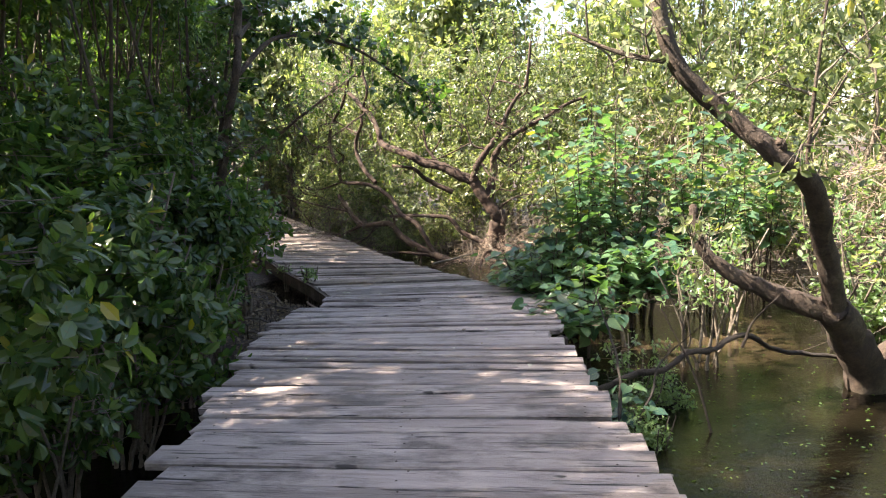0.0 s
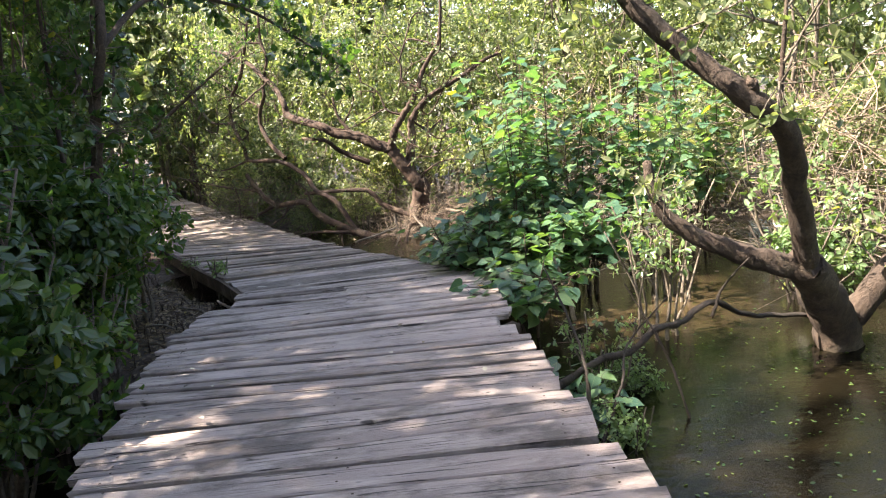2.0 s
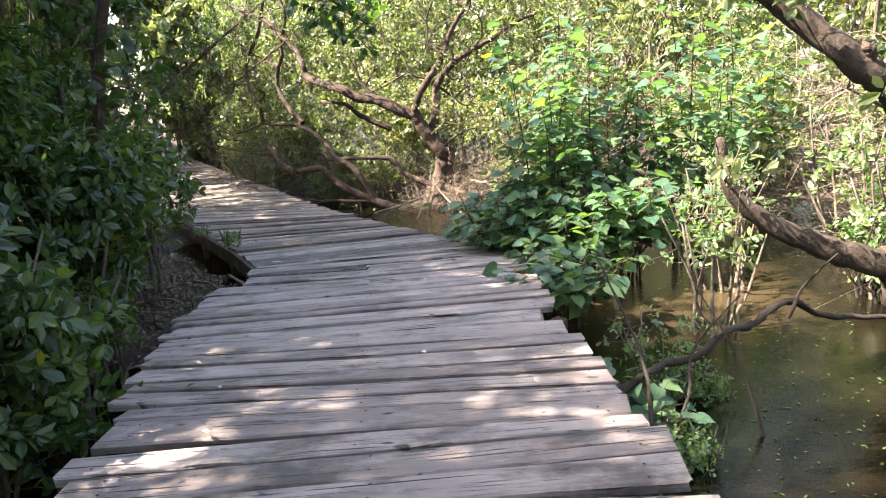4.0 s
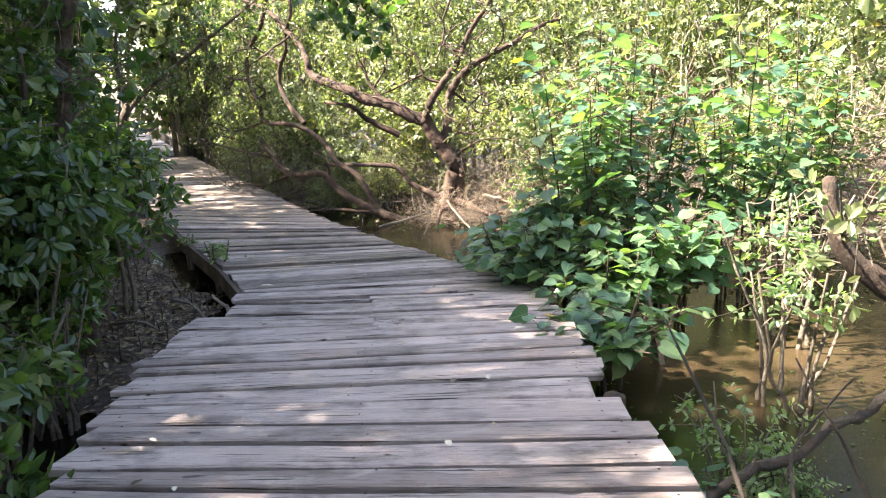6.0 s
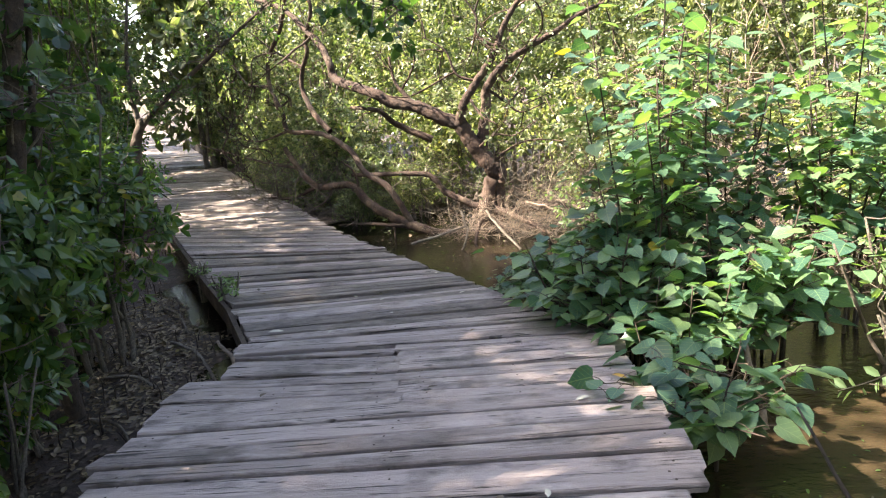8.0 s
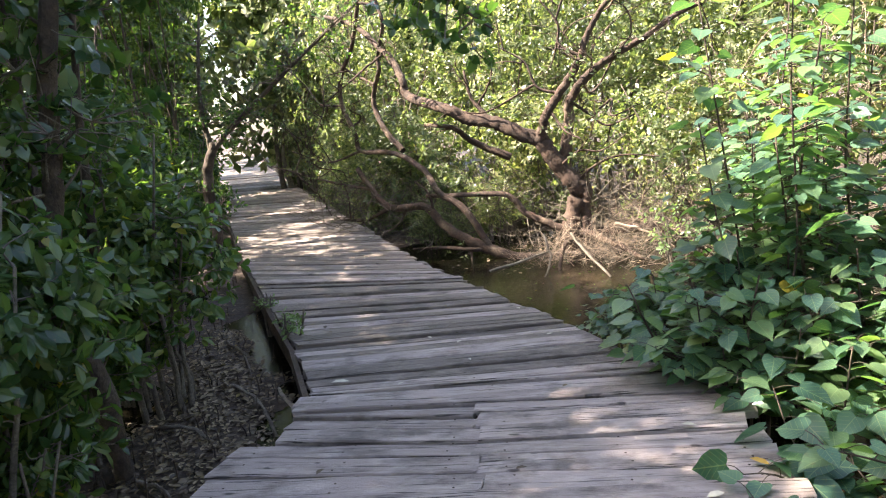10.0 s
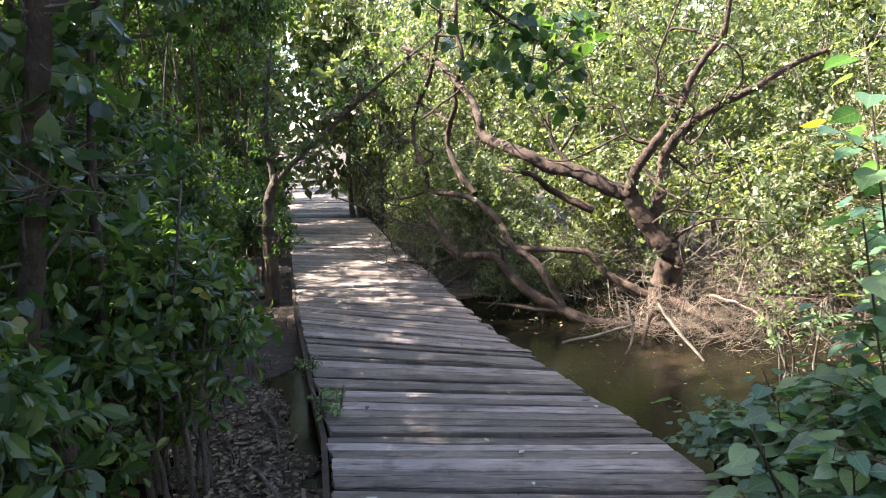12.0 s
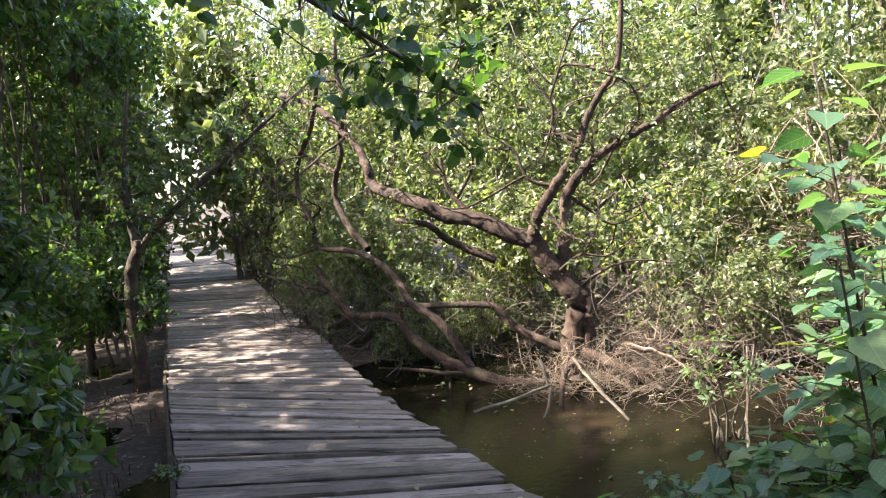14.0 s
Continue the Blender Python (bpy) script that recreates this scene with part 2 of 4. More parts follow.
def tube(pts, r0, r1, sides=8, steps=5, rough=0.0, rng=None):
    """A tapered limb along a line; its girth and line wander by rough."""
    line = curve_points(pts, steps)
    n = len(line)
    rad = r0 + (r1 - r0) * np.linspace(0, 1, n) ** 0.85
    if rng is not None and rough:
        line[1:-1] += rng.normal(0, rough, (n - 2, 3)) * rad[1:-1, None]
        rad = rad * (1 + rng.normal(0, 0.3 * rough, n))
    tan = np.gradient(line, axis=0)
    tan /= np.linalg.norm(tan, axis=1, keepdims=True) + 1e-9
    side = np.cross(tan, (0.31, 0.17, 0.93))
    side /= np.linalg.norm(side, axis=1, keepdims=True) + 1e-9
    up = np.cross(side, tan)
    ang = np.linspace(0, 2 * math.pi, sides, endpoint=False)
    wob = np.ones((n, sides))
    if rng is not None and rough:
        wob += rng.normal(0, 0.22 * rough, (n, sides)) + 0.9 * rough * np.cos(3 * ang + 40.0 * float(line[0].sum()) + np.linspace(0, 2.5, n)[:, None])
    ring = line[:, None] + rad[:, None, None] * wob[..., None] * (np.cos(ang)[None, :, None] * side[:, None] + np.sin(ang)[None, :, None] * up[:, None])
    end = np.repeat((line[-1] + tan[-1] * rad[-1] * 0.4)[None, None], sides, 1)
    v = np.concatenate([ring, end]).reshape(-1, 3)
    i, j = np.meshgrid(np.arange(n), np.arange(sides), indexing="ij")
    k = (j + 1) % sides
    f = np.stack([i * sides + j, i * sides + k, (i + 1) * sides + k, (i + 1) * sides + j], -1).reshape(-1, 4)
    return v, f


def oval_leaf(width=0.24, fold=0.06, droop=0.08):
    v = np.array([(0, 0, 0), (0.28, width * 0.85, fold), (0.68, width, fold - droop * 0.5), (1, 0, -droop), (0.68, -width, fold - droop * 0.5), (0.28, -width * 0.85, fold)])
    return v, np.array([(0, 3, 2, 1), (0, 5, 4, 3)])


def heart_leaf():
    half = [(-0.07, 0.10, 0.01), (-0.09, 0.27, 0.03), (0.07, 0.42, 0.05), (0.34, 0.44, 0.04), (0.62, 0.32, 0.0), (0.86, 0.12, -0.06)]
    ribs = [(0.0, 0, 0), (0.12, 0, -0.02), (0.36, 0, -0.03), (0.62, 0, -0.05), (0.84, 0, -0.08), (1.06, 0, -0.14)]
    v = ribs + half + [(x, -y, z) for x, y, z in half]
    f = [(0, 1, 7, 6), (1, 2, 8, 7), (2, 3, 9, 8), (3, 4, 10, 9), (4, 5, 11, 10)]
    f += [(0, 12, 13, 1), (1, 13, 14, 2), (2, 14, 15, 3), (3, 15, 16, 4), (4, 16, 17, 5)]
    return np.array(v), np.array(f)


OVAL, SLIM, HEART = oval_leaf(), oval_leaf(0.17, 0.05, 0.12), heart_leaf()
FAR_LEAF = (np.array([(0, 0, 0), (0.42, 0.29, 0.04), (1, 0, -0.08), (0.55, -0.27, 0.03)]), np.array([(0, 3, 2, 1)]))


def unit(a):
    return a / (np.linalg.norm(a, axis=-1, keepdims=True) + 1e-9)


def leaves(at, ahead, normal, size, shape):
    """Blades at the places given, each turned its own way."""
    tv, tf = shape
    x = unit(ahead)
    y = unit(np.cross(normal, x))
    z = np.cross(x, y)
    s = np.asarray(size)[:, None, None]
    v = at[:, None] + s * (tv[None, :, :1] * x[:, None] + tv[None, :, 1:2] * y[:, None] + tv[None, :, 2:] * z[:, None])
    f = tf[None] + (np.arange(len(at)) * len(tv))[:, None, None]
    return v.reshape(-1, 3), f.reshape(-1, 4)


def tufts(tips, axes, per, size, shape, rng, spread=0.6, lift=0.35):
    """Leaves set round the ends of twigs."""
    n = len(tips) * per
    c, a = np.repeat(tips, per, 0), np.repeat(unit(axes), per, 0)
    r = unit(rng.normal(0, 1, (n, 3)))
    r = unit(r - (r * a).sum(1, keepdims=True) * a * 0.8)
    back = rng.uniform(0, 1, (n, 1)) ** 1.2
    at = c - a * back * size * spread * 3.0 + r * size * 0.12
    ahead = r + a * (0.75 - 0.6 * back) + np.array((0, 0, -0.12))
    normal = a * 0.8 + np.array((0, 0, lift)) + rng.normal(0, 0.45, (n, 3))
    return leaves(at, ahead, normal, size * rng.uniform(0.6, 1.2, n), shape)


def crown_tips(rng, count, centre, radii, shell=0.45, lumps=7):
    """Places of twig ends in an uneven crown: a few overlapping lumps, fuller near their skins."""
    centre, radii = np.asarray(centre, float), np.asarray(radii, float)
    mid = unit(rng.normal(0, 1, (lumps, 3))) * rng.uniform(0.25, 0.75, (lumps, 1)) * radii
    pick = rng.integers(0, lumps, count)
    own = rng.uniform(0.38, 0.62, lumps)[pick][:, None]
    way = unit(rng.normal(0, 1, (count, 3)))
    dist = (shell + (1 - shell) * rng.uniform(0, 1, (count, 1))) ** 0.6
    off = mid[pick] + way * dist * own * radii
    return centre + off, unit(way * 0.8 + unit(off / radii) * 0.6 + np.array((0, 0, 0.25)))


def shrub(name, seed, height, radius, tips, per, size, shape, mat, stems=6, low=0.15, twig=TWIG, label="", category="shrub", group="", lumps=9):
    """A many-stemmed bush standing at the origin: stems, twigs and a crown of separate leaves."""
    rng = np.random.default_rng(seed)
    thing = tagged(new(name), label, category, group)
    lines = []
    for k in range(stems):
        a = 2 * math.pi * (k + rng.uniform(0, 0.7)) / stems
        reach, top = radius * rng.uniform(0.25, 0.75), height * rng.uniform(0.6, 0.92)
        base = np.array((math.cos(a), math.sin(a), 0)) * radius * 0.18
        b = a + rng.uniform(-0.9, 0.9)
        mid = np.array((math.cos(b) * reach * rng.uniform(0.3, 0.8), math.sin(b) * reach * rng.uniform(0.3, 0.8), top * rng.uniform(0.35, 0.55)))
        end = np.array((math.cos(a) * reach, math.sin(a) * reach, top))
        pts = [base - (0, 0, 0.25), base * 1.2 + (0, 0, top * 0.15), mid, end]
        lines.append(curve_points(pts, 6)[4:])
        v, f = tube(pts, 0.010 + 0.008 * height, 0.006, 6, 4, 0.25, rng)
        part("stem", quads_mesh("stem", v, f, twig), thing)
    every = np.concatenate(lines)
    ends, axes = crown_tips(rng, tips, (0, 0, height * (0.5 + low * 0.5)), (radius, radius, height * (0.5 - low * 0.5)), 0.3, lumps)
    ends[:, 2] = np.maximum(ends[:, 2], 0.08 + 0.1 * rng.uniform(0, 1, tips))
    bits = []
    for e in ends[:: max(1, tips // 160)]:
        near = every[np.argmin(((every - e) ** 2).sum(1) + 0.6 * np.maximum(0, every[:, 2] - e[2] + 0.1) ** 2)]
        bits.append(tube([near, near * 0.45 + e * 0.55 + rng.normal(0, 0.03, 3), e], 0.0055, 0.0022, 3, 3))
    tagged(part("branchwork", quads_mesh("branchwork", *joined(bits), twig), thing), kind="stuff")
    v, f = tufts(ends, axes, per, size, shape, rng)
    part("crown", quads_mesh("crown", v, f, mat, shape is HEART, np.tile(shape[0][:, :2], (len(v) // len(shape[0]), 1)) if shape is HEART else None), thing)
    return thing


def placed(thing, x, y, z, turn=0.0, size=1.0, tall=1.0):
    """The pose of a plant on the ground, with its own turn and size."""
    return Matrix.Translation((x, y, z)) @ Matrix.Rotation(radians(turn), 4, "Z") @ Matrix.Diagonal((size, size, size * tall, 1))


def set_out(thing, spots):
    """The thing at the first spot, and copies of it at the others."""
    for k, spot in enumerate(spots):
        m = placed(thing, *spot)
        if k:
            copy_thing(thing, m)
    thing.matrix_basis = placed(thing, *spots[0])
    return thing


# ---- ground and water ----
WATER_Z = -0.46


def deck_z(y):
    return float(np.interp(y, [0, 4, 8, 10, 60], [0.17, 0.15, -0.11, -0.17, -0.17]))


LEFT_Y = [-4, 2.72, 4.26, 5.6, 7.0, 7.01, 7.66, 7.68, 8.64, 10.4, 12.24, 15.97, 23.5, 42, 60]
LEFT_X = [0.6, -0.68, -1.04, -1.38, -1.64, -1.44, -1.46, -1.50, -2.05, -3.2, -4.4, -6.7, -11.4, -22.6, -33.0]
RIGHT_Y = [-4, 2.87, 4.04, 5.4, 7.12, 7.83, 8.5, 9.4, 10.4, 11.3, 12.37, 14.3, 18.5, 26.6, 42, 60]
RIGHT_X = [2.3, 1.33, 1.10, 0.97, 0.84, 0.73, 0.22, -0.35, -1.05, -1.7, -2.35, -3.47, -6.0, -10.7, -19.6, -30.0]


def left_x(y):
    return float(np.interp(y, LEFT_Y, LEFT_X))


def right_x(y):
    return float(np.interp(y, RIGHT_Y, RIGHT_X))


def ground_z(x, y):
    """Mud: a low bank to the left of the boardwalk, a flooded hollow to its right, banks further off."""
    lx, rx = left_x(min(max(y, -4), 60)), right_x(min(max(y, -4), 60))
    mid = 0.5 * (lx + rx)
    s = 1 / (1 + math.exp(-(x - mid) * 2.2))
    wet = math.exp(-(((x - rx - 2.0) / 3.2) ** 2)) * (1 / (1 + math.exp((y - 13.5) * 1.2)))
    left = -0.43 + 0.10 * noise.noise((x * 0.7, y * 0.7, 0.0)) + 0.05 * noise.noise((x * 3, y * 3, 5.0))
    if y < 6.6:
        left -= 0.26 * min(1, (6.6 - y) / 1.1)
    right = -0.36 - 0.42 * wet + 0.08 * noise.noise((x * 0.9, y * 0.9, 2.0)) + 0.03 * noise.noise((x * 4, y * 4, 8.0))
    if 6.9 < y < 10.5:
        left -= 0.10 * math.exp(-(((x - lx) / 0.4) ** 2))
    mound = 0.22 * math.exp(-((x - 0.1) ** 2 + (y - 12.95) ** 2) / 0.5) + 0.25 * math.exp(-((x - 3.25) ** 2 + (y - 5.95) ** 2) / 0.12)
    return left * (1 - s) + right * s + mound


def build_ground():
    xs = np.concatenate([[-900, -300, -120, -60], np.arange(-34, -9, 1.0), np.arange(-9, 9, 0.16), np.arange(9, 30, 1.0), [60, 120, 300, 900]])
    ys = np.concatenate([[-900, -300, -100, -40], np.arange(-20, 0, 1.0), np.arange(0, 17, 0.16), np.arange(17, 60, 1.0), [100, 300, 900]])
    v = np.array([(x, y, ground_z(x, y) if abs(x) < 70 and abs(y) < 70 else -0.4) for y in ys for x in xs])
    i, j = np.meshgrid(np.arange(len(ys) - 1), np.arange(len(xs) - 1), indexing="ij")
    w = len(xs)
    f = np.stack([i * w + j, i * w + j + 1, (i + 1) * w + j + 1, (i + 1) * w + j], -1).reshape(-1, 4)
    tagged(new("ground", quads_mesh("ground", v, f, MUD)), "dark wet mangrove mud with leaf litter", "ground", "", "structure")
    v = [(-3, -40, WATER_Z), (70, -40, WATER_Z), (70, 40, WATER_Z), (-30, 40, WATER_Z)]
    tagged(new("water", quads_mesh("water", v, [(0, 1, 2, 3)], WATER)), "still brown tidal water reflecting the trees", "water", "", "structure")


build_ground()


# ---- boardwalk ----
# joints between the boards: y where the joint crosses x = 0, and its slope
JOINTS = [(2.48, 0.03), (2.66, 0.03), (2.85, 0.03), (3.02, 0.04), (3.20, 0.04), (3.39, 0.05), (3.58, 0.06), (3.74, 0.10), (3.92, 0.10), (4.12, 0.035), (4.33, 0.0), (4.49, 0.0), (4.65, 0.01), (4.82, 0.025), (5.03, 0.02), (5.23, 0.025), (5.46, 0.045), (5.70, 0.10), (5.82, 0.11), (5.98, 0.11), (6.14, 0.13), (6.30, 0.13), (6.46, 0.125), (6.62, 0.12)]
JOINTS_LEFT = [(6.62, 0.12), (6.78, 0.07), (6.935, 0.04), (7.085, 0.025), (7.20, 0.01), (7.36, 0.02), (7.60, 0.10)]
JOINTS_RIGHT = [(6.62, 0.12), (6.79, 0.115), (6.95, 0.115), (7.12, 0.125), (7.29, 0.13), (7.46, 0.12), (7.60, 0.10)]
JOINTS_BEND = [(7.60, 0.10), (7.76, 0.125), (7.92, 0.144), (8.03, 0.165), (8.15, 0.18), (8.26, 0.19), (8.37, 0.20), (8.48, 0.205), (8.60, 0.21), (8.73, 0.215)]


def board(low, high, ends, rng, flush, gap, wedge_left=0.0, wedge_right=0.0):
    """One board between two joints: eased edges, ragged ends, a little cupped and warped.
    Gives its pose, its corners in its own frame and its faces."""
    n, e, thick = 7, 0.008, 0.04
    (y0, s0), (y1, s1) = low, high
    xl, xr = ends
    if flush:
        yl0, yl1, yr0, yr1 = y0 + s0 * xl, y1 + s1 * xl, y0 + s0 * xr, y1 + s1 * xr
        for _ in range(4):
            al, bl = left_x(yl0), left_x(yl1)
            ar, br = right_x(yr0), right_x(yr1)
            yl0, yl1, yr0, yr1 = y0 + s0 * al, y1 + s1 * bl, y0 + s0 * ar, y1 + s1 * br
        jl, jr = float(rng.normal(0, 0.008)), float(rng.normal(0, 0.022))
        al, bl, ar, br = al + jl, bl + jl, ar + jr, br + jr
    else:
        al = bl = xl
        ar = br = xr
    rise, tilt = float(rng.normal(0, 0.005)), float(rng.normal(0, 0.006))
    bow = float(rng.normal(0, 0.004))
    prof = [(0.03, -thick), (0.0, -e), (0.04, 0.0), (0.96, 0.0), (1.0, -e), (0.97, -thick)]
    m = len(prof)
    wav = rng.normal(0, 0.0035, (n, 2))
    lift = rng.normal(0, 0.0022, n)
    pts = []
    for i in range(n):
        t = i / (n - 1)
        for a, z in prof:
            x = (al + (bl - al) * a) * (1 - t) + (ar + (br - ar) * a) * t
            if i in (0, n - 1):
                x += float(rng.normal(0, 0.008))
            yb = y0 + s0 * x + gap * 0.5 + wav[i, 0]
            yt = y1 + s1 * x - gap * 0.5 + wav[i, 1]
            yt -= wedge_left * max(0.0, 1 - (x - xl) / 1.2) + wedge_right * max(0.0, 1 - (xr - x) / 0.45)
            y = yb + (yt - yb) * a
            pts.append(Vector((x, y, deck_z(y) + z + rise + lift[i] + tilt * (2 * a - 1) + bow * (1 - (2 * t - 1) ** 2))))
    f = []
    for i in range(n - 1):
        for j in range(m):
            k = (j + 1) % m
            f.append((i * m + j, (i + 1) * m + j, (i + 1) * m + k, i * m + k))
    b = (n - 1) * m
    f += [(0, 1, 2, 3), (0, 3, 4, 5), (b + 3, b + 2, b + 1, b), (b + 5, b + 4, b + 3, b)]
    mid = sum(pts, Vector()) / len(pts)
    here = Matrix.Translation(mid) @ Matrix.Rotation(math.atan(0.5 * (s0 + s1)), 4, "Z")
    back = here.inverted()
    return here, [tuple(back @ q) for q in pts], f


def build_boardwalk():
    rng = np.random.default_rng(11)
    walkway = tagged(new("boardwalk"), "weathered grey wooden boardwalk of uneven planks over mud", "boardwalk", "", "structure")
    nails, far = [], []

    def lay(low, high, ends=None, flush=False, **more):
        yc = 0.5 * (low[0] + high[0])
        xl, xr = ends or (left_x(yc) + float(rng.normal(0, 0.028)), right_x(yc) + float(rng.normal(0, 0.028)))
        gap = float(rng.choice([0.010, 0.016, 0.022, 0.032], p=[0.25, 0.3, 0.27, 0.18]))
        here, v, f = board(low, high, (xl, xr), rng, flush, gap, **more)
        if here.translation.y > 24:
            far.append((np.array([here @ Vector(q) for q in v]), np.array(f)))
            return
        brown = here.translation.y > 8.0 and rng.uniform() > 0.3
        ob = part("plank", quads_mesh("plank", v, f, PLANK_BROWN if brown else PLANK, False), walkway)
        ob.matrix_basis = here
        if 2.5 < yc < 8.4:
            w = high[0] - low[0]
            for nx in (xl + 0.12, 0.5 * (xl + xr), xr - 0.12):
                for a in (0.25, 0.75):
                    x = nx + float(rng.normal(0, 0.012))
                    y = low[0] + low[1] * x + w * a
                    nails.append((x, y, deck_z(y) + 0.004))

    start = [(-3.0 + 0.1827 * k, 0.03) for k in range(30)]
    full = start + JOINTS
    for low, high in zip(full, full[1:]):
        more = {}
        if high[0] == 4.12:
            more["wedge_left"] = 0.085
        if high[0] == 3.58:
            more["wedge_right"] = 0.05
        if low[0] == 5.46:
            yc = 5.58
            more["ends"] = (left_x(yc), right_x(yc) - 0.10)
        lay(low, high, **more)
    for side, joints in ((0, JOINTS_LEFT), (1, JOINTS_RIGHT)):
        for low, high in zip(joints, joints[1:]):
            yc = 0.5 * (low[0] + high[0])
            seam = -0.31 - 0.25 * (yc - 6.62) + (0.03 if yc > 7.1 else 0.0)
            lay(low, high, (left_x(yc - 0.09) + float(rng.normal(0, 0.02)), seam - 0.004) if side == 0 else (seam + 0.004, right_x(yc) + float(rng.normal(0, 0.025))))
    for low, high in zip(JOINTS_BEND, JOINTS_BEND[1:]):
        lay(low, high, flush=low[0] > 7.9)
    y = 8.73 + 0.215 * -0.95
    last = JOINTS_BEND[-1]
    while y < 58:
        y += float(rng.uniform(0.105, 0.15)) if y < 24 else 0.26
        slope = float(np.interp(y, [8.52, 8.94, 9.19, 10, 11.18, 12, 13.6, 40], [0.215, 0.19, 0.146, 0.066, -0.20, -0.19, -0.16, -0.15])) + float(rng.normal(0, 0.004))
        mid = 0.5 * (left_x(y) + right_x(y))
        joint = (y - slope * mid, slope)
        lay(last, joint, (mid - 1.0, mid + 1.0), True)
        last = joint
    # the darker brown here stands in for shade on the far boards
    tagged(part("far_planks", quads_mesh("far_planks", *joined(far), PLANK_BROWN, False), walkway), kind="stuff")
    heads = []
    for x, y, z in nails:
        ring = [(x + 0.006 * math.cos(k * 1.0472), y + 0.006 * math.sin(k * 1.0472), z) for k in range(6)]
        heads.append((np.array(ring), np.array([(0, 1, 2, 3), (0, 3, 4, 5)])))
    tagged(part("nail_heads", quads_mesh("nail_heads", *joined(heads), BEAM, False), walkway), kind="stuff")
    # bearers under the boards, posts and the torn fascia board
    for off, r in ((0.10, 0.06), (0.5, 0.06), (0.90, 0.06)):
        for y0, y1 in ((-3, 7.0), (7.7, 20), (20, 58)):
            pts = [(left_x(q) + (right_x(q) - left_x(q)) * off, q, deck_z(q) - 0.11) for q in np.linspace(y0, y1, 9)]
            v, f = tube(pts, r, r, 4, 2)
            part("bearer", quads_mesh("bearer", v, f, BEAM, False), walkway)
    for q in (1.0, 3.4, 5.55, 7.3, 9.4, 11.6, 14, 17, 21, 26):
        for side in (0, 1):
            px = left_x(q) + 0.12 if side == 0 else right_x(q) - (0.02 if q == 5.55 else 0.1)
            v, f = tube([(px, q, -0.9), (px + 0.01, q, -0.4), (px, q, deck_z(q) - (0.02 if q == 5.55 else 0.06))], 0.055, 0.05, 8, 3, 0.15, rng)
            part("post", quads_mesh("post", v, f, BEAM), walkway)
    box = [(x, q, z) for x in (-1.36, 0.68) for q in (7.60, 7.68) for z in (-0.50, -0.125)]
    f = [(0, 1, 3, 2), (4, 6, 7, 5), (0, 4, 5, 1), (2, 3, 7, 6), (0, 2, 6, 4), (1, 5, 7, 3)]
    part("cross_beam", quads_mesh("cross_beam", box, f, BEAM, False), walkway, "dark rotten cross beam under the planks")
    fascia = [(7.66, -1.52), (8.64, -2.07), (9.6, -2.70), (10.4, -3.22), (12.24, -4.42), (16, -6.72), (23.5, -11.42), (42, -22.62)]
    for (ya, xa), (yb, xb) in zip(fascia, fascia[1:]):
        a, b = np.array((xa, ya, deck_z(ya))), np.array((xb, yb, deck_z(yb)))
        d = unit((b - a)[None])[0]
        o = np.array((-d[1], d[0], 0)) * 0.035
        v = [a, b, b - (0, 0, 0.15), a - (0, 0, 0.15)]
        v = np.array([p - (0, 0, 0.006) for p in v] + [p + o - (0, 0, 0.006) for p in v])
        f = [(0, 1, 2, 3), (7, 6, 5, 4), (0, 4, 5, 1), (1, 5, 6, 2), (2, 6, 7, 3), (3, 7, 4, 0)]
        part("edge_board", quads_mesh("edge_board", v, f, BEAM, False), walkway, "rotting reddish-brown edge board")
    for ya, yb in ((21.5, 25.5), (25.5, 30.0), (30.0, 35.0)):
        a, b = np.array((right_x(ya) + 0.05, ya, deck_z(ya) + 0.20)), np.array((right_x(yb) + 0.05, yb, deck_z(yb) + 0.32))
        o = np.array((0.06, 0.035, 0))
        v = [a, b, b - (0, 0, 0.5), a - (0, 0, 0.5)]
        v = np.array(v + [q + o for q in v])
        part("side_rail", quads_mesh("side_rail", v, [(0, 1, 2, 3), (7, 6, 5, 4), (0, 4, 5, 1), (1, 5, 6, 2), (2, 6, 7, 3), (3, 7, 4, 0)], WET_TWIG, False), walkway, "low dark timber rail on the far bend")
    return walkway


build_boardwalk()


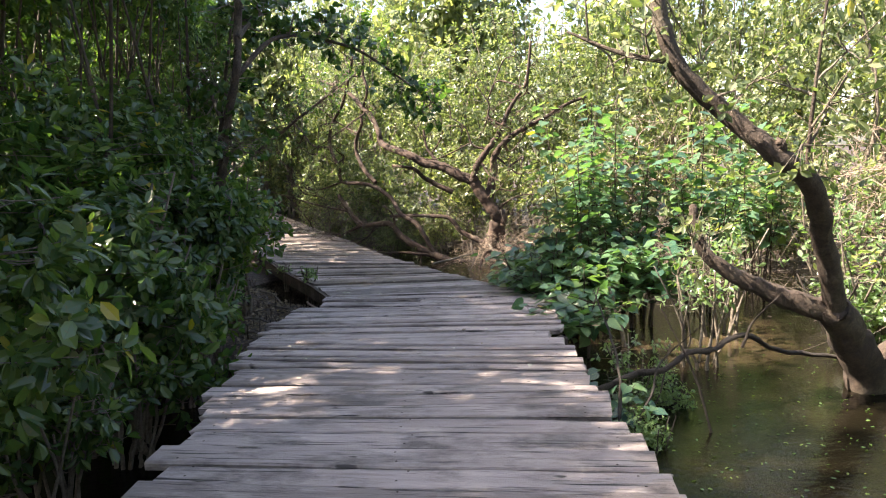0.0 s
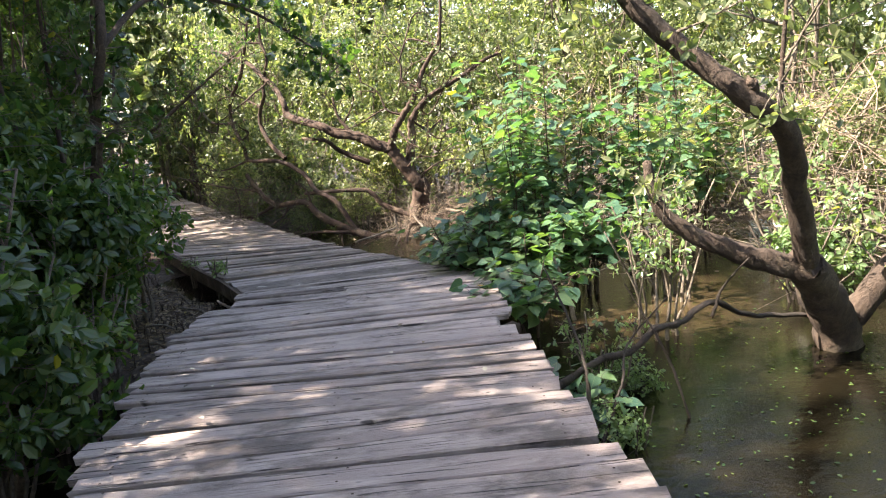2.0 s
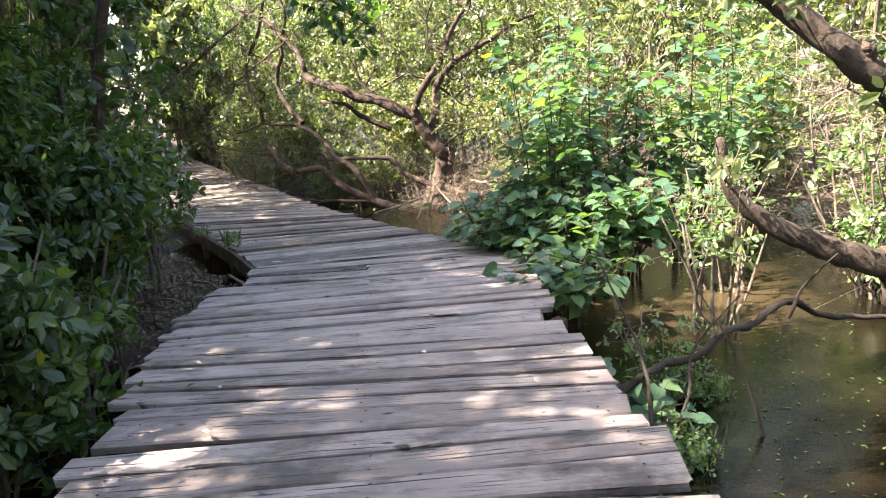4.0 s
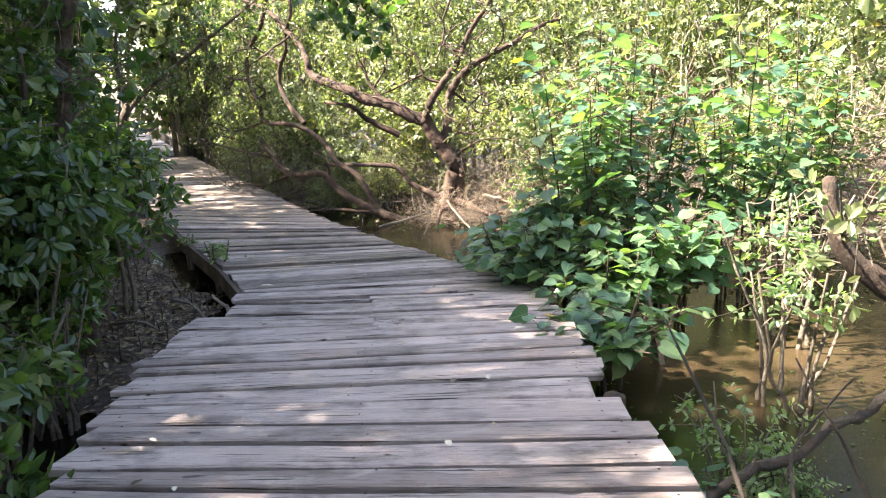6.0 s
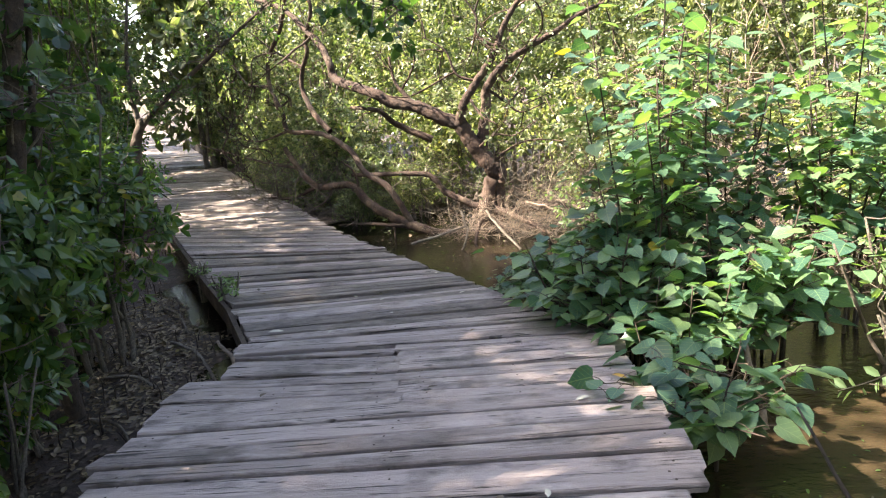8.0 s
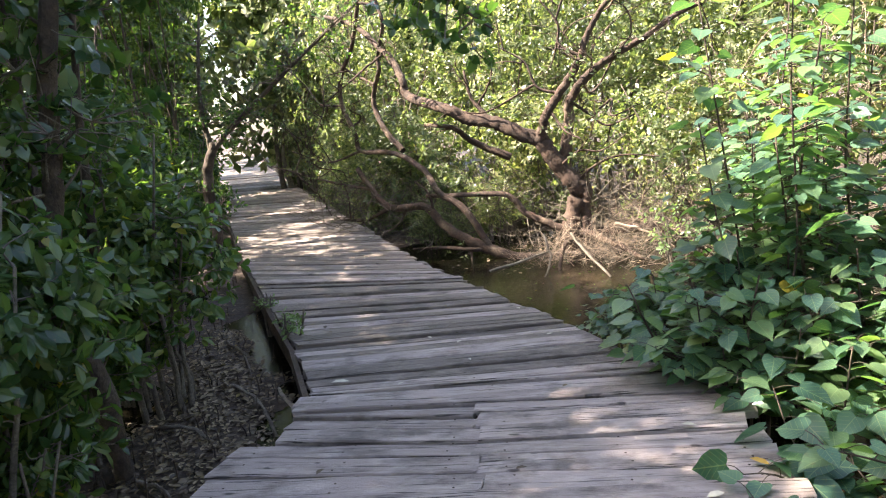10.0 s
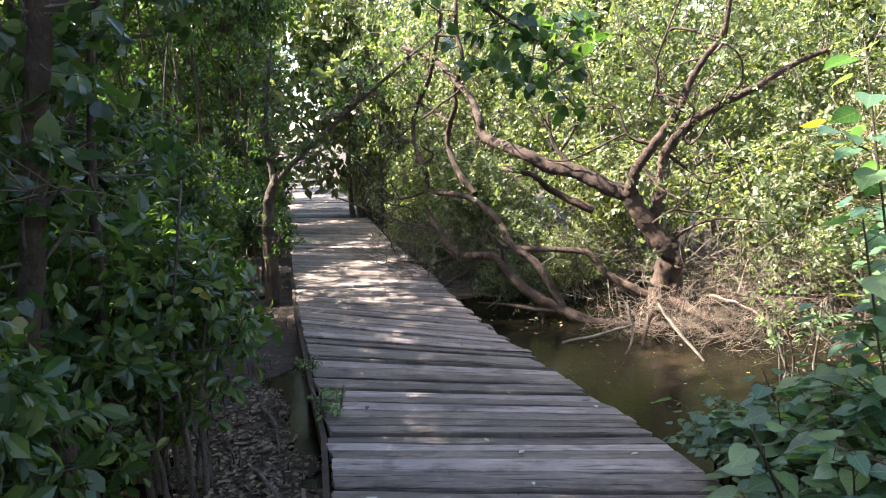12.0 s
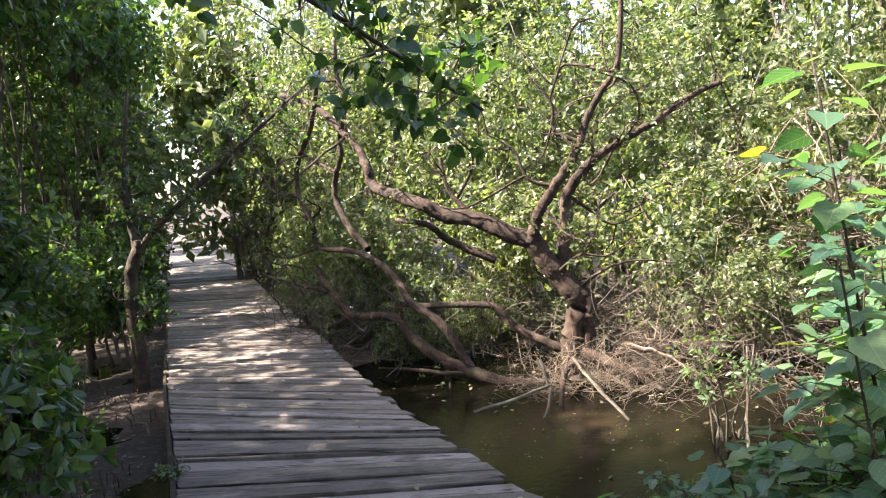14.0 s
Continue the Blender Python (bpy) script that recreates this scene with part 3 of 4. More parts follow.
# ---- trees with traced limbs ----
def limb_tree(name, label, bark, limbs, seed, leaf, shape, size, per, tuft_at, twig=TWIG, sides=10, spurs=0):
    """A gnarled tree: named limbs, each a mesh; twigs and leaf tufts grow from those that bear them."""
    rng = np.random.default_rng(seed)
    thing = tagged(new(name), label, "tree")
    ends, axes, bits = [], [], []
    for kind, pts, r0, r1, bear in limbs:
        v, f = tube(pts, r0, r1, sides, 7, 0.08, rng)
        part(kind, quads_mesh(kind, v, f, bark), thing)
        line = curve_points(pts, 8)
        for _ in range(min(spurs, bear // 2)):
            p = line[int(rng.uniform(0.2, 1.0) * (len(line) - 1))]
            way = unit((rng.normal(0, 1, 3) * (1, 0.5, 1) + np.array((-0.3, -0.15, 0.3)))[None])[0]
            far = p + way * rng.uniform(0.5, 1.4)
            bend = rng.normal(0, 0.17, (2, 3))
            pts2 = [p, p + (far - p) * 0.35 + bend[0], p + (far - p) * 0.7 + bend[1], far]
            v, f = tube(pts2, rng.uniform(0.012, 0.022), 0.005, 5, 5, 0.25, rng)
            part("branch", quads_mesh("branch", v, f, bark), thing)
            for w in curve_points(pts2, 4)[3::3]:
                for _ in range(3):
                    q = w + rng.normal(0, 0.16, 3)
                    bits.append(tube([w, 0.5 * (w + q) + rng.normal(0, 0.03, 3), q], 0.005, 0.002, 3, 2))
                    ends.append(q)
                    axes.append(unit((q - w + np.array((0, 0, 0.05)))[None])[0])
        for _ in range(bear):
            t = rng.uniform(0.25, 1.0)
            p = line[int(t * (len(line) - 1))]
            way = unit((rng.normal(0, 1, 3) + np.array((0, 0, 0.5)))[None])[0]
            far = p + way * rng.uniform(0.15, tuft_at)
            midp = 0.5 * (p + far) + rng.normal(0, 0.06, 3)
            bits.append(tube([p, midp, far], 0.011, 0.003, 4, 4, 0.3, rng))
            for _ in range(5):
                q = midp + (far - midp) * rng.uniform(0, 1) + rng.normal(0, 0.15, 3)
                bits.append(tube([midp, 0.5 * (q + midp) + rng.normal(0, 0.03, 3), q], 0.005, 0.002, 3, 2))
                ends.append(q)
                axes.append(unit((q - p + rng.normal(0, 0.1, 3))[None])[0])
    if bits:
        tagged(part("branchwork", quads_mesh("branchwork", *joined(bits), twig), thing), kind="stuff")
        v, f = tufts(np.array(ends), np.array(axes), per, size, shape, rng)
        part("crown", quads_mesh("crown", v, f, leaf, False), thing)
    return thing


limb_tree("mangrove_tree", "leaning brown mangrove tree with a knobbly forked trunk in water", BARK, [
    ("trunk", [(3.30, 6.05, -0.75), (3.18, 5.92, -0.35), (2.98, 5.72, 0.02), (2.80, 5.55, 0.26)], 0.17, 0.115, 0),
    ("limb", [(2.86, 5.60, 0.18), (2.66, 5.32, 0.70), (2.46, 5.02, 1.13), (2.25, 4.93, 1.31), (1.93, 5.0, 1.60), (1.64, 5.0, 1.93), (1.52, 5.02, 2.4), (1.30, 5.1, 3.3)], 0.075, 0.045, 7),
    ("limb", [(2.84, 5.58, 0.2), (2.46, 5.6, 0.33), (2.12, 5.62, 0.50), (1.95, 5.7, 0.68), (1.90, 5.76, 0.97)], 0.085, 0.03, 2),
    ("limb", [(3.25, 5.98, -0.35), (3.55, 6.0, 0.02), (3.95, 6.05, 0.42), (4.5, 6.2, 1.3), (4.9, 6.3, 2.6)], 0.10, 0.05, 20),
    # two high leafy limbs, added out of view to screen the sky from the water
    ("limb", [(4.5, 6.2, 1.3), (5.2, 5.6, 3.0), (5.3, 4.8, 4.6)], 0.05, 0.02, 45),
    ("limb", [(1.52, 5.02, 2.4), (2.3, 4.7, 3.6), (3.4, 4.2, 4.6)], 0.04, 0.015, 45),
    ("limb", [(1.66, 5.0, 1.92), (1.35, 5.03, 1.98), (1.0, 5.1, 2.15)], 0.025, 0.008, 4),
    ("knot", [(2.27, 4.95, 1.28), (2.25, 4.92, 1.36), (2.24, 4.9, 1.41)], 0.045, 0.03, 0),
    ("branch", [(2.42, 5.0, 1.18), (2.44, 4.98, 1.6), (2.5, 4.95, 2.3)], 0.016, 0.008, 5),
], 3, LEAF_OLIVE, OVAL, 0.075, 7, 0.6)

limb_tree("gnarled_tree", "gnarled many-branched mangrove tree with reddish peeling bark", BARK_RED, [
    ("trunk", [(-0.14, 12.95, -0.60), (-0.20, 12.90, -0.38), (-0.20, 12.90, -0.09), (-0.11, 12.90, 0.28), (-0.24, 12.90, 0.53), (-0.43, 12.90, 0.80), (-0.54, 12.90, 0.99)], 0.125, 0.10, 0),
    ("trunk", [(-0.02, 12.85, -0.60), (-0.04, 12.86, -0.39), (-0.04, 12.86, 0.02), (-0.01, 12.88, 0.32), (-0.20, 12.90, 0.50)], 0.065, 0.07, 0),
    ("limb", [(-0.50, 12.90, 0.95), (-0.86, 12.90, 1.11), (-1.09, 12.93, 1.23), (-1.40, 12.95, 1.30), (-1.69, 13.00, 1.46), (-2.10, 13.44, 1.59), (-2.37, 13.72, 1.71), (-2.42, 13.76, 1.92), (-2.60, 13.95, 2.23), (-2.86, 14.19, 2.46), (-3.27, 14.56, 2.82), (-3.92, 15.11, 3.09)], 0.095, 0.034, 5),
    ("limb", [(-0.24, 12.95, 0.60), (-0.22, 12.97, 0.82), (-0.16, 13.00, 1.15), (-0.13, 13.00, 1.39), (0.07, 13.00, 1.63), (0.23, 13.00, 1.76), (0.44, 13.00, 1.87), (0.77, 13.00, 2.02), (1.12, 13.00, 2.22), (1.46, 13.00, 2.34)], 0.083, 0.024, 7),
    ("limb", [(-0.52, 12.86, 0.97), (-0.47, 12.82, 1.12), (-0.41, 12.80, 1.27), (-0.24, 12.80, 1.49), (-0.06, 12.80, 1.73), (0.04, 12.80, 1.89), (0.12, 12.80, 2.11), (0.29, 12.80, 2.37), (0.46, 12.80, 2.62), (0.55, 12.80, 3.30)], 0.068, 0.024, 7),
    ("limb", [(-0.15, 12.85, -0.50), (-0.49, 12.75, -0.52), (-0.94, 12.75, -0.46), (-1.32, 12.80, -0.32), (-1.59, 12.85, -0.19), (-1.92, 13.14, -0.03), (-2.24, 13.47, 0.17), (-2.91, 14.12, 0.10), (-3.32, 14.51, 0.36), (-3.60, 14.79, 0.68)], 0.085, 0.042, 2),
    ("limb", [(-1.24, 12.78, -0.36), (-1.35, 12.80, -0.13), (-1.57, 12.82, 0.22), (-1.89, 13.06, 0.38), (-2.16, 13.38, 0.68), (-2.71, 13.94, 0.91), (-3.46, 14.64, 0.96), (-3.55, 14.74, 1.23), (-3.77, 14.92, 1.69), (-3.70, 14.86, 2.14), (-3.41, 14.62, 2.47), (-3.27, 14.50, 2.72), (-2.98, 14.24, 3.45)], 0.046, 0.030, 4),
    ("limb", [(-0.12, 12.95, -0.28), (-0.23, 12.95, -0.23), (-0.48, 12.97, -0.11), (-0.77, 13.00, 0.04), (-0.92, 13.00, 0.23), (-1.10, 13.00, 0.32), (-1.69, 13.00, 0.35), (-2.19, 13.53, 0.31)], 0.055, 0.030, 1),
    ("limb", [(-2.57, 13.92, 0.94), (-2.86, 14.19, 1.21), (-3.06, 14.38, 1.58), (-3.01, 14.33, 1.87), (-2.86, 14.19, 2.12), (-2.86, 14.19, 2.32), (-2.68, 14.02, 2.71), (-2.76, 14.10, 3.07), (-2.73, 14.07, 3.52)], 0.045, 0.024, 4),
    ("branch", [(-3.01, 14.33, 1.93), (-3.27, 14.56, 2.06), (-3.59, 14.83, 2.23), (-4.15, 15.29, 2.61)], 0.024, 0.010, 3),
    ("branch", [(-1.07, 12.95, 1.19), (-1.22, 13.00, 1.38), (-1.36, 13.05, 1.58), (-1.42, 13.10, 1.90)], 0.040, 0.016, 3),
    ("branch", [(-0.95, 13.30, 0.75), (-1.43, 13.30, 1.00), (-1.69, 13.30, 1.21), (-2.19, 13.86, 1.27)], 0.052, 0.026, 1),
    ("branch", [(-2.91, 14.12, 0.10), (-3.51, 14.59, -0.12), (-4.07, 14.97, -0.16), (-4.85, 15.55, -0.22)], 0.036, 0.012, 2),
    ("branch", [(-1.32, 12.78, -0.35), (-1.55, 12.70, -0.31), (-1.93, 12.90, -0.31), (-2.42, 13.32, -0.39)], 0.034, 0.012, 0),
    ("branch", [(-3.32, 14.51, 0.36), (-4.05, 15.09, 0.43), (-4.79, 15.64, 0.55), (-5.21, 15.95, 0.63), (-5.91, 16.43, 0.76)], 0.028, 0.010, 4),
    ("branch", [(-3.46, 14.64, 0.96), (-4.54, 15.87, 0.76), (-5.60, 16.79, 0.98)], 0.022, 0.009, 4),
    ("branch", [(-3.77, 14.92, 1.69), (-4.34, 15.44, 1.76), (-4.75, 15.89, 2.11), (-5.38, 16.49, 2.55)], 0.024, 0.010, 4),
    ("branch", [(-3.51, 14.59, -0.12), (-3.86, 14.75, -0.40), (-4.34, 15.05, -0.55)], 0.020, 0.008, 0),
    ("branch", [(-2.57, 13.80, 0.13), (-2.76, 13.87, -0.11), (-3.06, 14.08, -0.28), (-3.32, 14.24, -0.55)], 0.022, 0.008, 0),
    ("branch", [(-2.05, 13.28, 0.04), (-2.12, 13.33, 0.37), (-2.34, 13.52, 0.52)], 0.022, 0.012, 0),
    ("branch", [(-0.13, 13.00, 1.39), (0.10, 13.00, 1.20), (0.30, 13.00, 1.05), (0.62, 12.95, 1.15)], 0.022, 0.008, 2),
    ("branch", [(-0.24, 12.80, 1.49), (-0.50, 12.80, 1.60), (-0.62, 12.80, 1.90), (-0.90, 12.80, 2.10)], 0.022, 0.008, 3),
    ("branch", [(0.04, 12.80, 1.89), (-0.20, 12.80, 2.05), (-0.20, 12.80, 2.30), (-0.40, 12.80, 2.60)], 0.024, 0.008, 3),
    ("branch", [(-0.12, 12.88, 0.40), (0.15, 12.75, 0.62), (0.45, 12.70, 0.70), (0.85, 12.60, 0.66)], 0.020, 0.007, 1),
    ("branch", [(-0.30, 12.85, 0.62), (-0.05, 12.70, 0.80), (0.20, 12.65, 0.78), (0.50, 12.60, 0.95)], 0.018, 0.006, 1),
    ("root", [(-0.10, 12.85, -0.20), (0.25, 12.50, -0.30), (0.60, 12.20, -0.45)], 0.06, 0.02, 0),
    ("root", [(-0.20, 12.80, -0.30), (-0.30, 12.30, -0.28), (-0.35, 11.9, -0.5)], 0.045, 0.018, 0),
    ("root", [(0.00, 12.90, -0.28), (0.50, 12.90, -0.22), (0.95, 12.80, -0.25), (1.30, 12.70, -0.45)], 0.08, 0.025, 0),
], 5, LEAF_OLIVE, OVAL, 0.055, 5, 0.7, BARK_RED, 10, 3)

limb_tree("leaning_tree", "slim tree with a pale stump leaning over the boardwalk", BARK, [
    ("trunk", [(-5.25, 13.05, -0.5), (-5.2, 13.0, 0.4), (-5.16, 13.0, 0.95), (-5.0, 13.0, 1.35)], 0.10, 0.06, 4),
    ("limb", [(-5.1, 13.0, 1.1), (-4.87, 13.0, 1.39), (-3.95, 13.0, 2.05), (-3.25, 13.0, 2.52), (-2.6, 13.0, 2.95)], 0.045, 0.015, 26),
    ("limb", [(-5.05, 13.0, 1.2), (-5.15, 13.1, 2.0), (-5.0, 13.2, 3.1)], 0.045, 0.015, 20),
], 8, LEAF_DARK, OVAL, 0.07, 8, 0.8)


# ---- bushes and woods ----
DARK_LABEL = "dense dark green mangrove shrub with glossy oval leaves"
dark_a = shrub("mangrove_shrub", 21, 2.3, 0.9, 600, 12, 0.10, OVAL, LEAF_DARK, 9, 0.10, TWIG, DARK_LABEL, "shrub", "shrubs beside the boardwalk")
dark_b = shrub("mangrove_shrub", 22, 3.2, 1.1, 760, 12, 0.10, OVAL, LEAF_DARK, 7, 0.0, TWIG, DARK_LABEL, "shrub", "shrubs beside the boardwalk")
set_out(dark_a, [(-2.0, 4.5, -0.55, 0), (-2.45, 6.1, -0.5, 80), (-2.95, 8.3, -0.45, 150, 0.95), (-1.75, 2.7, -0.5, 220)])
set_out(dark_b, [(-3.1, 5.2, -0.5, 0), (-3.6, 7.3, -0.45, 100), (-4.5, 9.2, -0.45, 200), (-2.7, 3.4, -0.5, 40), (-5.5, 10.9, -0.45, 300)])
low_dark = shrub("low_mangrove_shrub", 24, 1.15, 0.55, 170, 9, 0.085, OVAL, LEAF_DARK, 14, 0.3, TWIG, "low mangrove shrub with bare brown stems and glossy leaves", "shrub", "low shrubs on the mud bank")
set_out(low_dark, [(-1.95, 5.35, -0.55, 0, 1.0), (-2.15, 6.15, -0.55, 70, 0.9), (-2.55, 6.75, -0.5, 140, 1.05), (-2.95, 7.5, -0.5, 200, 1.0), (-1.75, 4.3, -0.6, 260, 1.0), (-3.35, 8.5, -0.45, 310, 0.95), (-1.55, 3.3, -0.6, 30, 0.95), (-4.9, 11.4, -0.45, 100, 0.75), (-4.5, 10.6, -0.45, 10, 0.7)])
dark_c = shrub("mangrove_shrub", 23, 3.0, 1.1, 700, 11, 0.11, FAR_LEAF, LEAF_DARK, 6, 0.0, TWIG, DARK_LABEL, "shrub", "shrubs beside the boardwalk")
set_out(dark_c, [(-6.8, 13.2, -0.4, 60, 0.95), (-6.6, 14.6, -0.4, 10, 0.8), (-8.0, 16.5, -0.4, 77, 0.85), (-9.0, 18.4, -0.4, 140), (-10.8, 20.9, -0.4, 230), (-12.6, 23.6, -0.4, 20), (-14.6, 26.4, -0.4, 310)])

TREE_LABEL = "tall mangrove tree with a dense green crown"
tall_dark = shrub("mangrove", 31, 6.6, 2.1, 850, 12, 0.125, FAR_LEAF, LEAF_DARK, 6, 0.1, BARK, TREE_LABEL, "tree", "mangroves along the walk")
# those at negative y are unseen; they and the far-left row are added for shade
set_out(tall_dark, [(-4.5, 4.0, -0.4, 0, 1.0, 1.22), (-5.2, 6.6, -0.4, 90, 1.0, 1.15), (-3.8, 1.4, -0.4, 200, 1.0, 1.2), (-6.4, 9.4, -0.4, 40, 1.0, 1.05), (-9.4, 14.6, -0.4, 140), (-10.4, 17.6, -0.4, 250), (-13.4, 21.0, -0.4, 10), (-2.6, -2.0, -0.4, 60, 1.0, 1.2), (-8.4, 10.6, -0.4, 300, 1.0, 1.1), (-7.6, 4.6, -0.4, 33, 1.1, 1.2), (-9.2, 8.6, -0.4, 133, 1.1), (-4.8, -1.0, -0.4, 20, 1.1, 1.2), (-5.6, -4.0, -0.4, 120, 1.1, 1.2), (-14.2, 23.0, -0.4, 50, 1.0, 1.1), (-16.8, 27.4, -0.4, 170, 1.0, 1.1), (-19.8, 32.4, -0.4, 290, 1.0, 1.1), (-23.2, 38.0, -0.4, 30, 1.0, 1.1), (-26.4, 44.0, -0.4, 90, 1.0, 1.1)])
arch = shrub("overhanging_mangrove", 32, 5.4, 2.0, 760, 13, 0.115, FAR_LEAF, LEAF_DARK, 5, 0.42, BARK, "mangrove tree arching its crown over the boardwalk", "tree", "mangroves along the walk")
# several copies, some hidden or out of view, are added to shade the planks
set_out(arch, [(-3.3, 7.6, -0.4, 20, 1.0, 1.2), (-5.0, 9.0, -0.4, 210, 1.0, 1.25), (-8.6, 16.8, -0.4, 200, 0.95, 1.4), (-11.0, 20.0, -0.4, 300, 0.95, 1.4), (-4.7, 21.2, -0.4, 30, 0.95), (-8.6, 26.4, -0.4, 130, 0.95, 1.4), (-13.9, 25.0, -0.4, 230, 0.95, 1.4), (-17.0, 30.0, -0.4, 330, 1.0, 1.35), (-12.4, 32.4, -0.4, 60, 1.0, 1.35), (-2.5, 2.6, -0.5, 70, 0.95), (-2.3, 0.2, -0.5, 170, 0.95), (-2.9, 5.0, -0.5, 270, 0.95, 1.25), (-6.1, 10.3, -0.4, 10, 1.0, 1.3), (-8.4, 15.4, -0.4, 222, 1.0, 1.3), (-6.5, 12.4, -0.4, 100, 1.0, 1.25), (-7.2, 14.4, -0.4, 260, 1.0, 1.25), (-4.1, 6.2, -0.5, 130, 0.9, 1.2), (-12.8, 21.6, -0.4, 20, 1.2, 1.2), (-15.4, 26.6, -0.4, 80, 1.2, 1.2), (-18.6, 31.6, -0.4, 150, 1.2, 1.2), (-22.2, 37.4, -0.4, 210, 1.2, 1.2), (-25.0, 42.0, -0.4, 280, 1.2, 1.2), (-4.6, 8.2, -0.45, 50, 1.0, 1.3), (-20.6, 34.5, -0.4, 10), (-13.6, 37.0, -0.4, 100)])

OLIVE_LABEL = "sunlit olive green thicket tree with pale twigs"
olive = shrub("thicket_tree", 41, 5.6, 2.2, 1100, 10, 0.10, FAR_LEAF, LEAF_OLIVE, 9, 0.0, TWIG, OLIVE_LABEL, "tree", "sunlit thicket", 14)
# last two are unseen, added with the two tallest to block sky reflected in water
set_out(olive, [(1.9, 15.6, -0.4, 10, 0.85), (-1.3, 16.2, -0.4, 90, 0.85), (4.4, 13.9, -0.4, 190, 0.8), (0.3, 17.0, -0.4, 0, 1.05), (-3.6, 17.6, -0.4, 50, 1.0), (3.6, 15.4, -0.4, 120, 1.0, 1.6), (6.4, 13.0, -0.4, 200, 1.0, 1.5), (8.0, 9.8, -0.4, 260), (8.9, 6.2, -0.4, 300), (-6.9, 21.5, -0.4, 100, 0.95, 1.5), (-4.8, 19.6, -0.4, 10, 0.95, 1.5), (8.4, 2.6, -0.4, 40), (5.9, 2.6, -0.45, 140, 0.9), (5.3, -0.6, -0.45, 240, 0.9)])
low_olive = shrub("thicket_shrub", 42, 2.2, 1.3, 480, 10, 0.092, FAR_LEAF, LEAF_OLIVE, 8, 0.0, TWIG, "low sunlit olive shrub with tangled twigs", "shrub", "sunlit thicket shrubs")
set_out(low_olive, [(2.6, 14.2, -0.4, 0), (4.8, 12.4, -0.4, 80), (6.4, 10.6, -0.4, 160), (6.2, 8.0, -0.45, 220), (7.2, 5.4, -0.45, 300), (-0.6, 14.7, -0.4, 30, 1.0), (1.1, 14.3, -0.4, 170, 1.0), (-2.7, 15.2, -0.4, 70, 1.0), (-5.0, 18.6, -0.4, 100, 0.8), (-1.3, 13.9, -0.45, 10, 0.45), (-2.1, 14.6, -0.45, 100, 0.55), (-3.2, 16.4, -0.45, 190, 0.6), (-2.2, 13.6, -0.5, 280, 0.35), (-3.6, 15.2, -0.5, 20, 0.4), (5.0, 9.4, -0.4, 200, 0.9), (-7.6, 22.3, -0.4, 10, 0.8), (3.6, 11.2, -0.45, 300, 0.85), (1.6, 12.9, -0.4, 240, 0.6), (6.6, 3.2, -0.45, 20), (5.2, 7.0, -0.5, 130, 0.7)])
far_olive = shrub("woodland_tree", 43, 9.6, 2.7, 600, 8, 0.33, FAR_LEAF, LEAF_OLIVE, 7, 0.0, TWIG, "tall sunlit woodland tree behind the thicket", "tree", "woodland round the swamp", 16)
ring = []
rng_ring = np.random.default_rng(77)
for k in range(17):
    a = radians(-42 + 8.6 * k)
    d = 20.5 + (k % 2) * 3.2 + float(rng_ring.uniform(-0.6, 0.6))
    ring.append((1.0 + d * math.sin(a), 3.0 + d * math.cos(a), -0.4, float(rng_ring.uniform(0, 360)), float(rng_ring.uniform(0.95, 1.2))))
ring += [(7.5, -4.5, -0.4, 0, 0.9), (3.0, -8.0, -0.4, 90, 0.9), (-2.5, -8.5, -0.4, 200, 0.9), (-7.5, -5.5, -0.4, 20, 0.9), (-11.5, 0.5, -0.4, 70, 0.9), (-13.5, 6.5, -0.4, 140, 1.0), (-14.5, 12.5, -0.4, 222, 1.0), (-18.0, 18.5, -0.4, 5, 1.0), (-22, 25, -0.4, 50, 1.0), (-26, 33, -0.4, 99, 1.0), (-27, 41, -0.4, 160, 1.0), (-18.5, 47, -0.4, 210, 1.0), (-33, 51, -0.4, 10, 1.0), (-24, 58, -0.4, 70, 1.0), (-15.0, 41, -0.4, 80, 1.0), (-9.5, 33.5, -0.4, 300, 1.0), (13, -1, -0.4, 10, 1.0)]
set_out(far_olive, ring)

HEART_LABEL = "bush with broad heart-shaped green leaves beside the boardwalk"


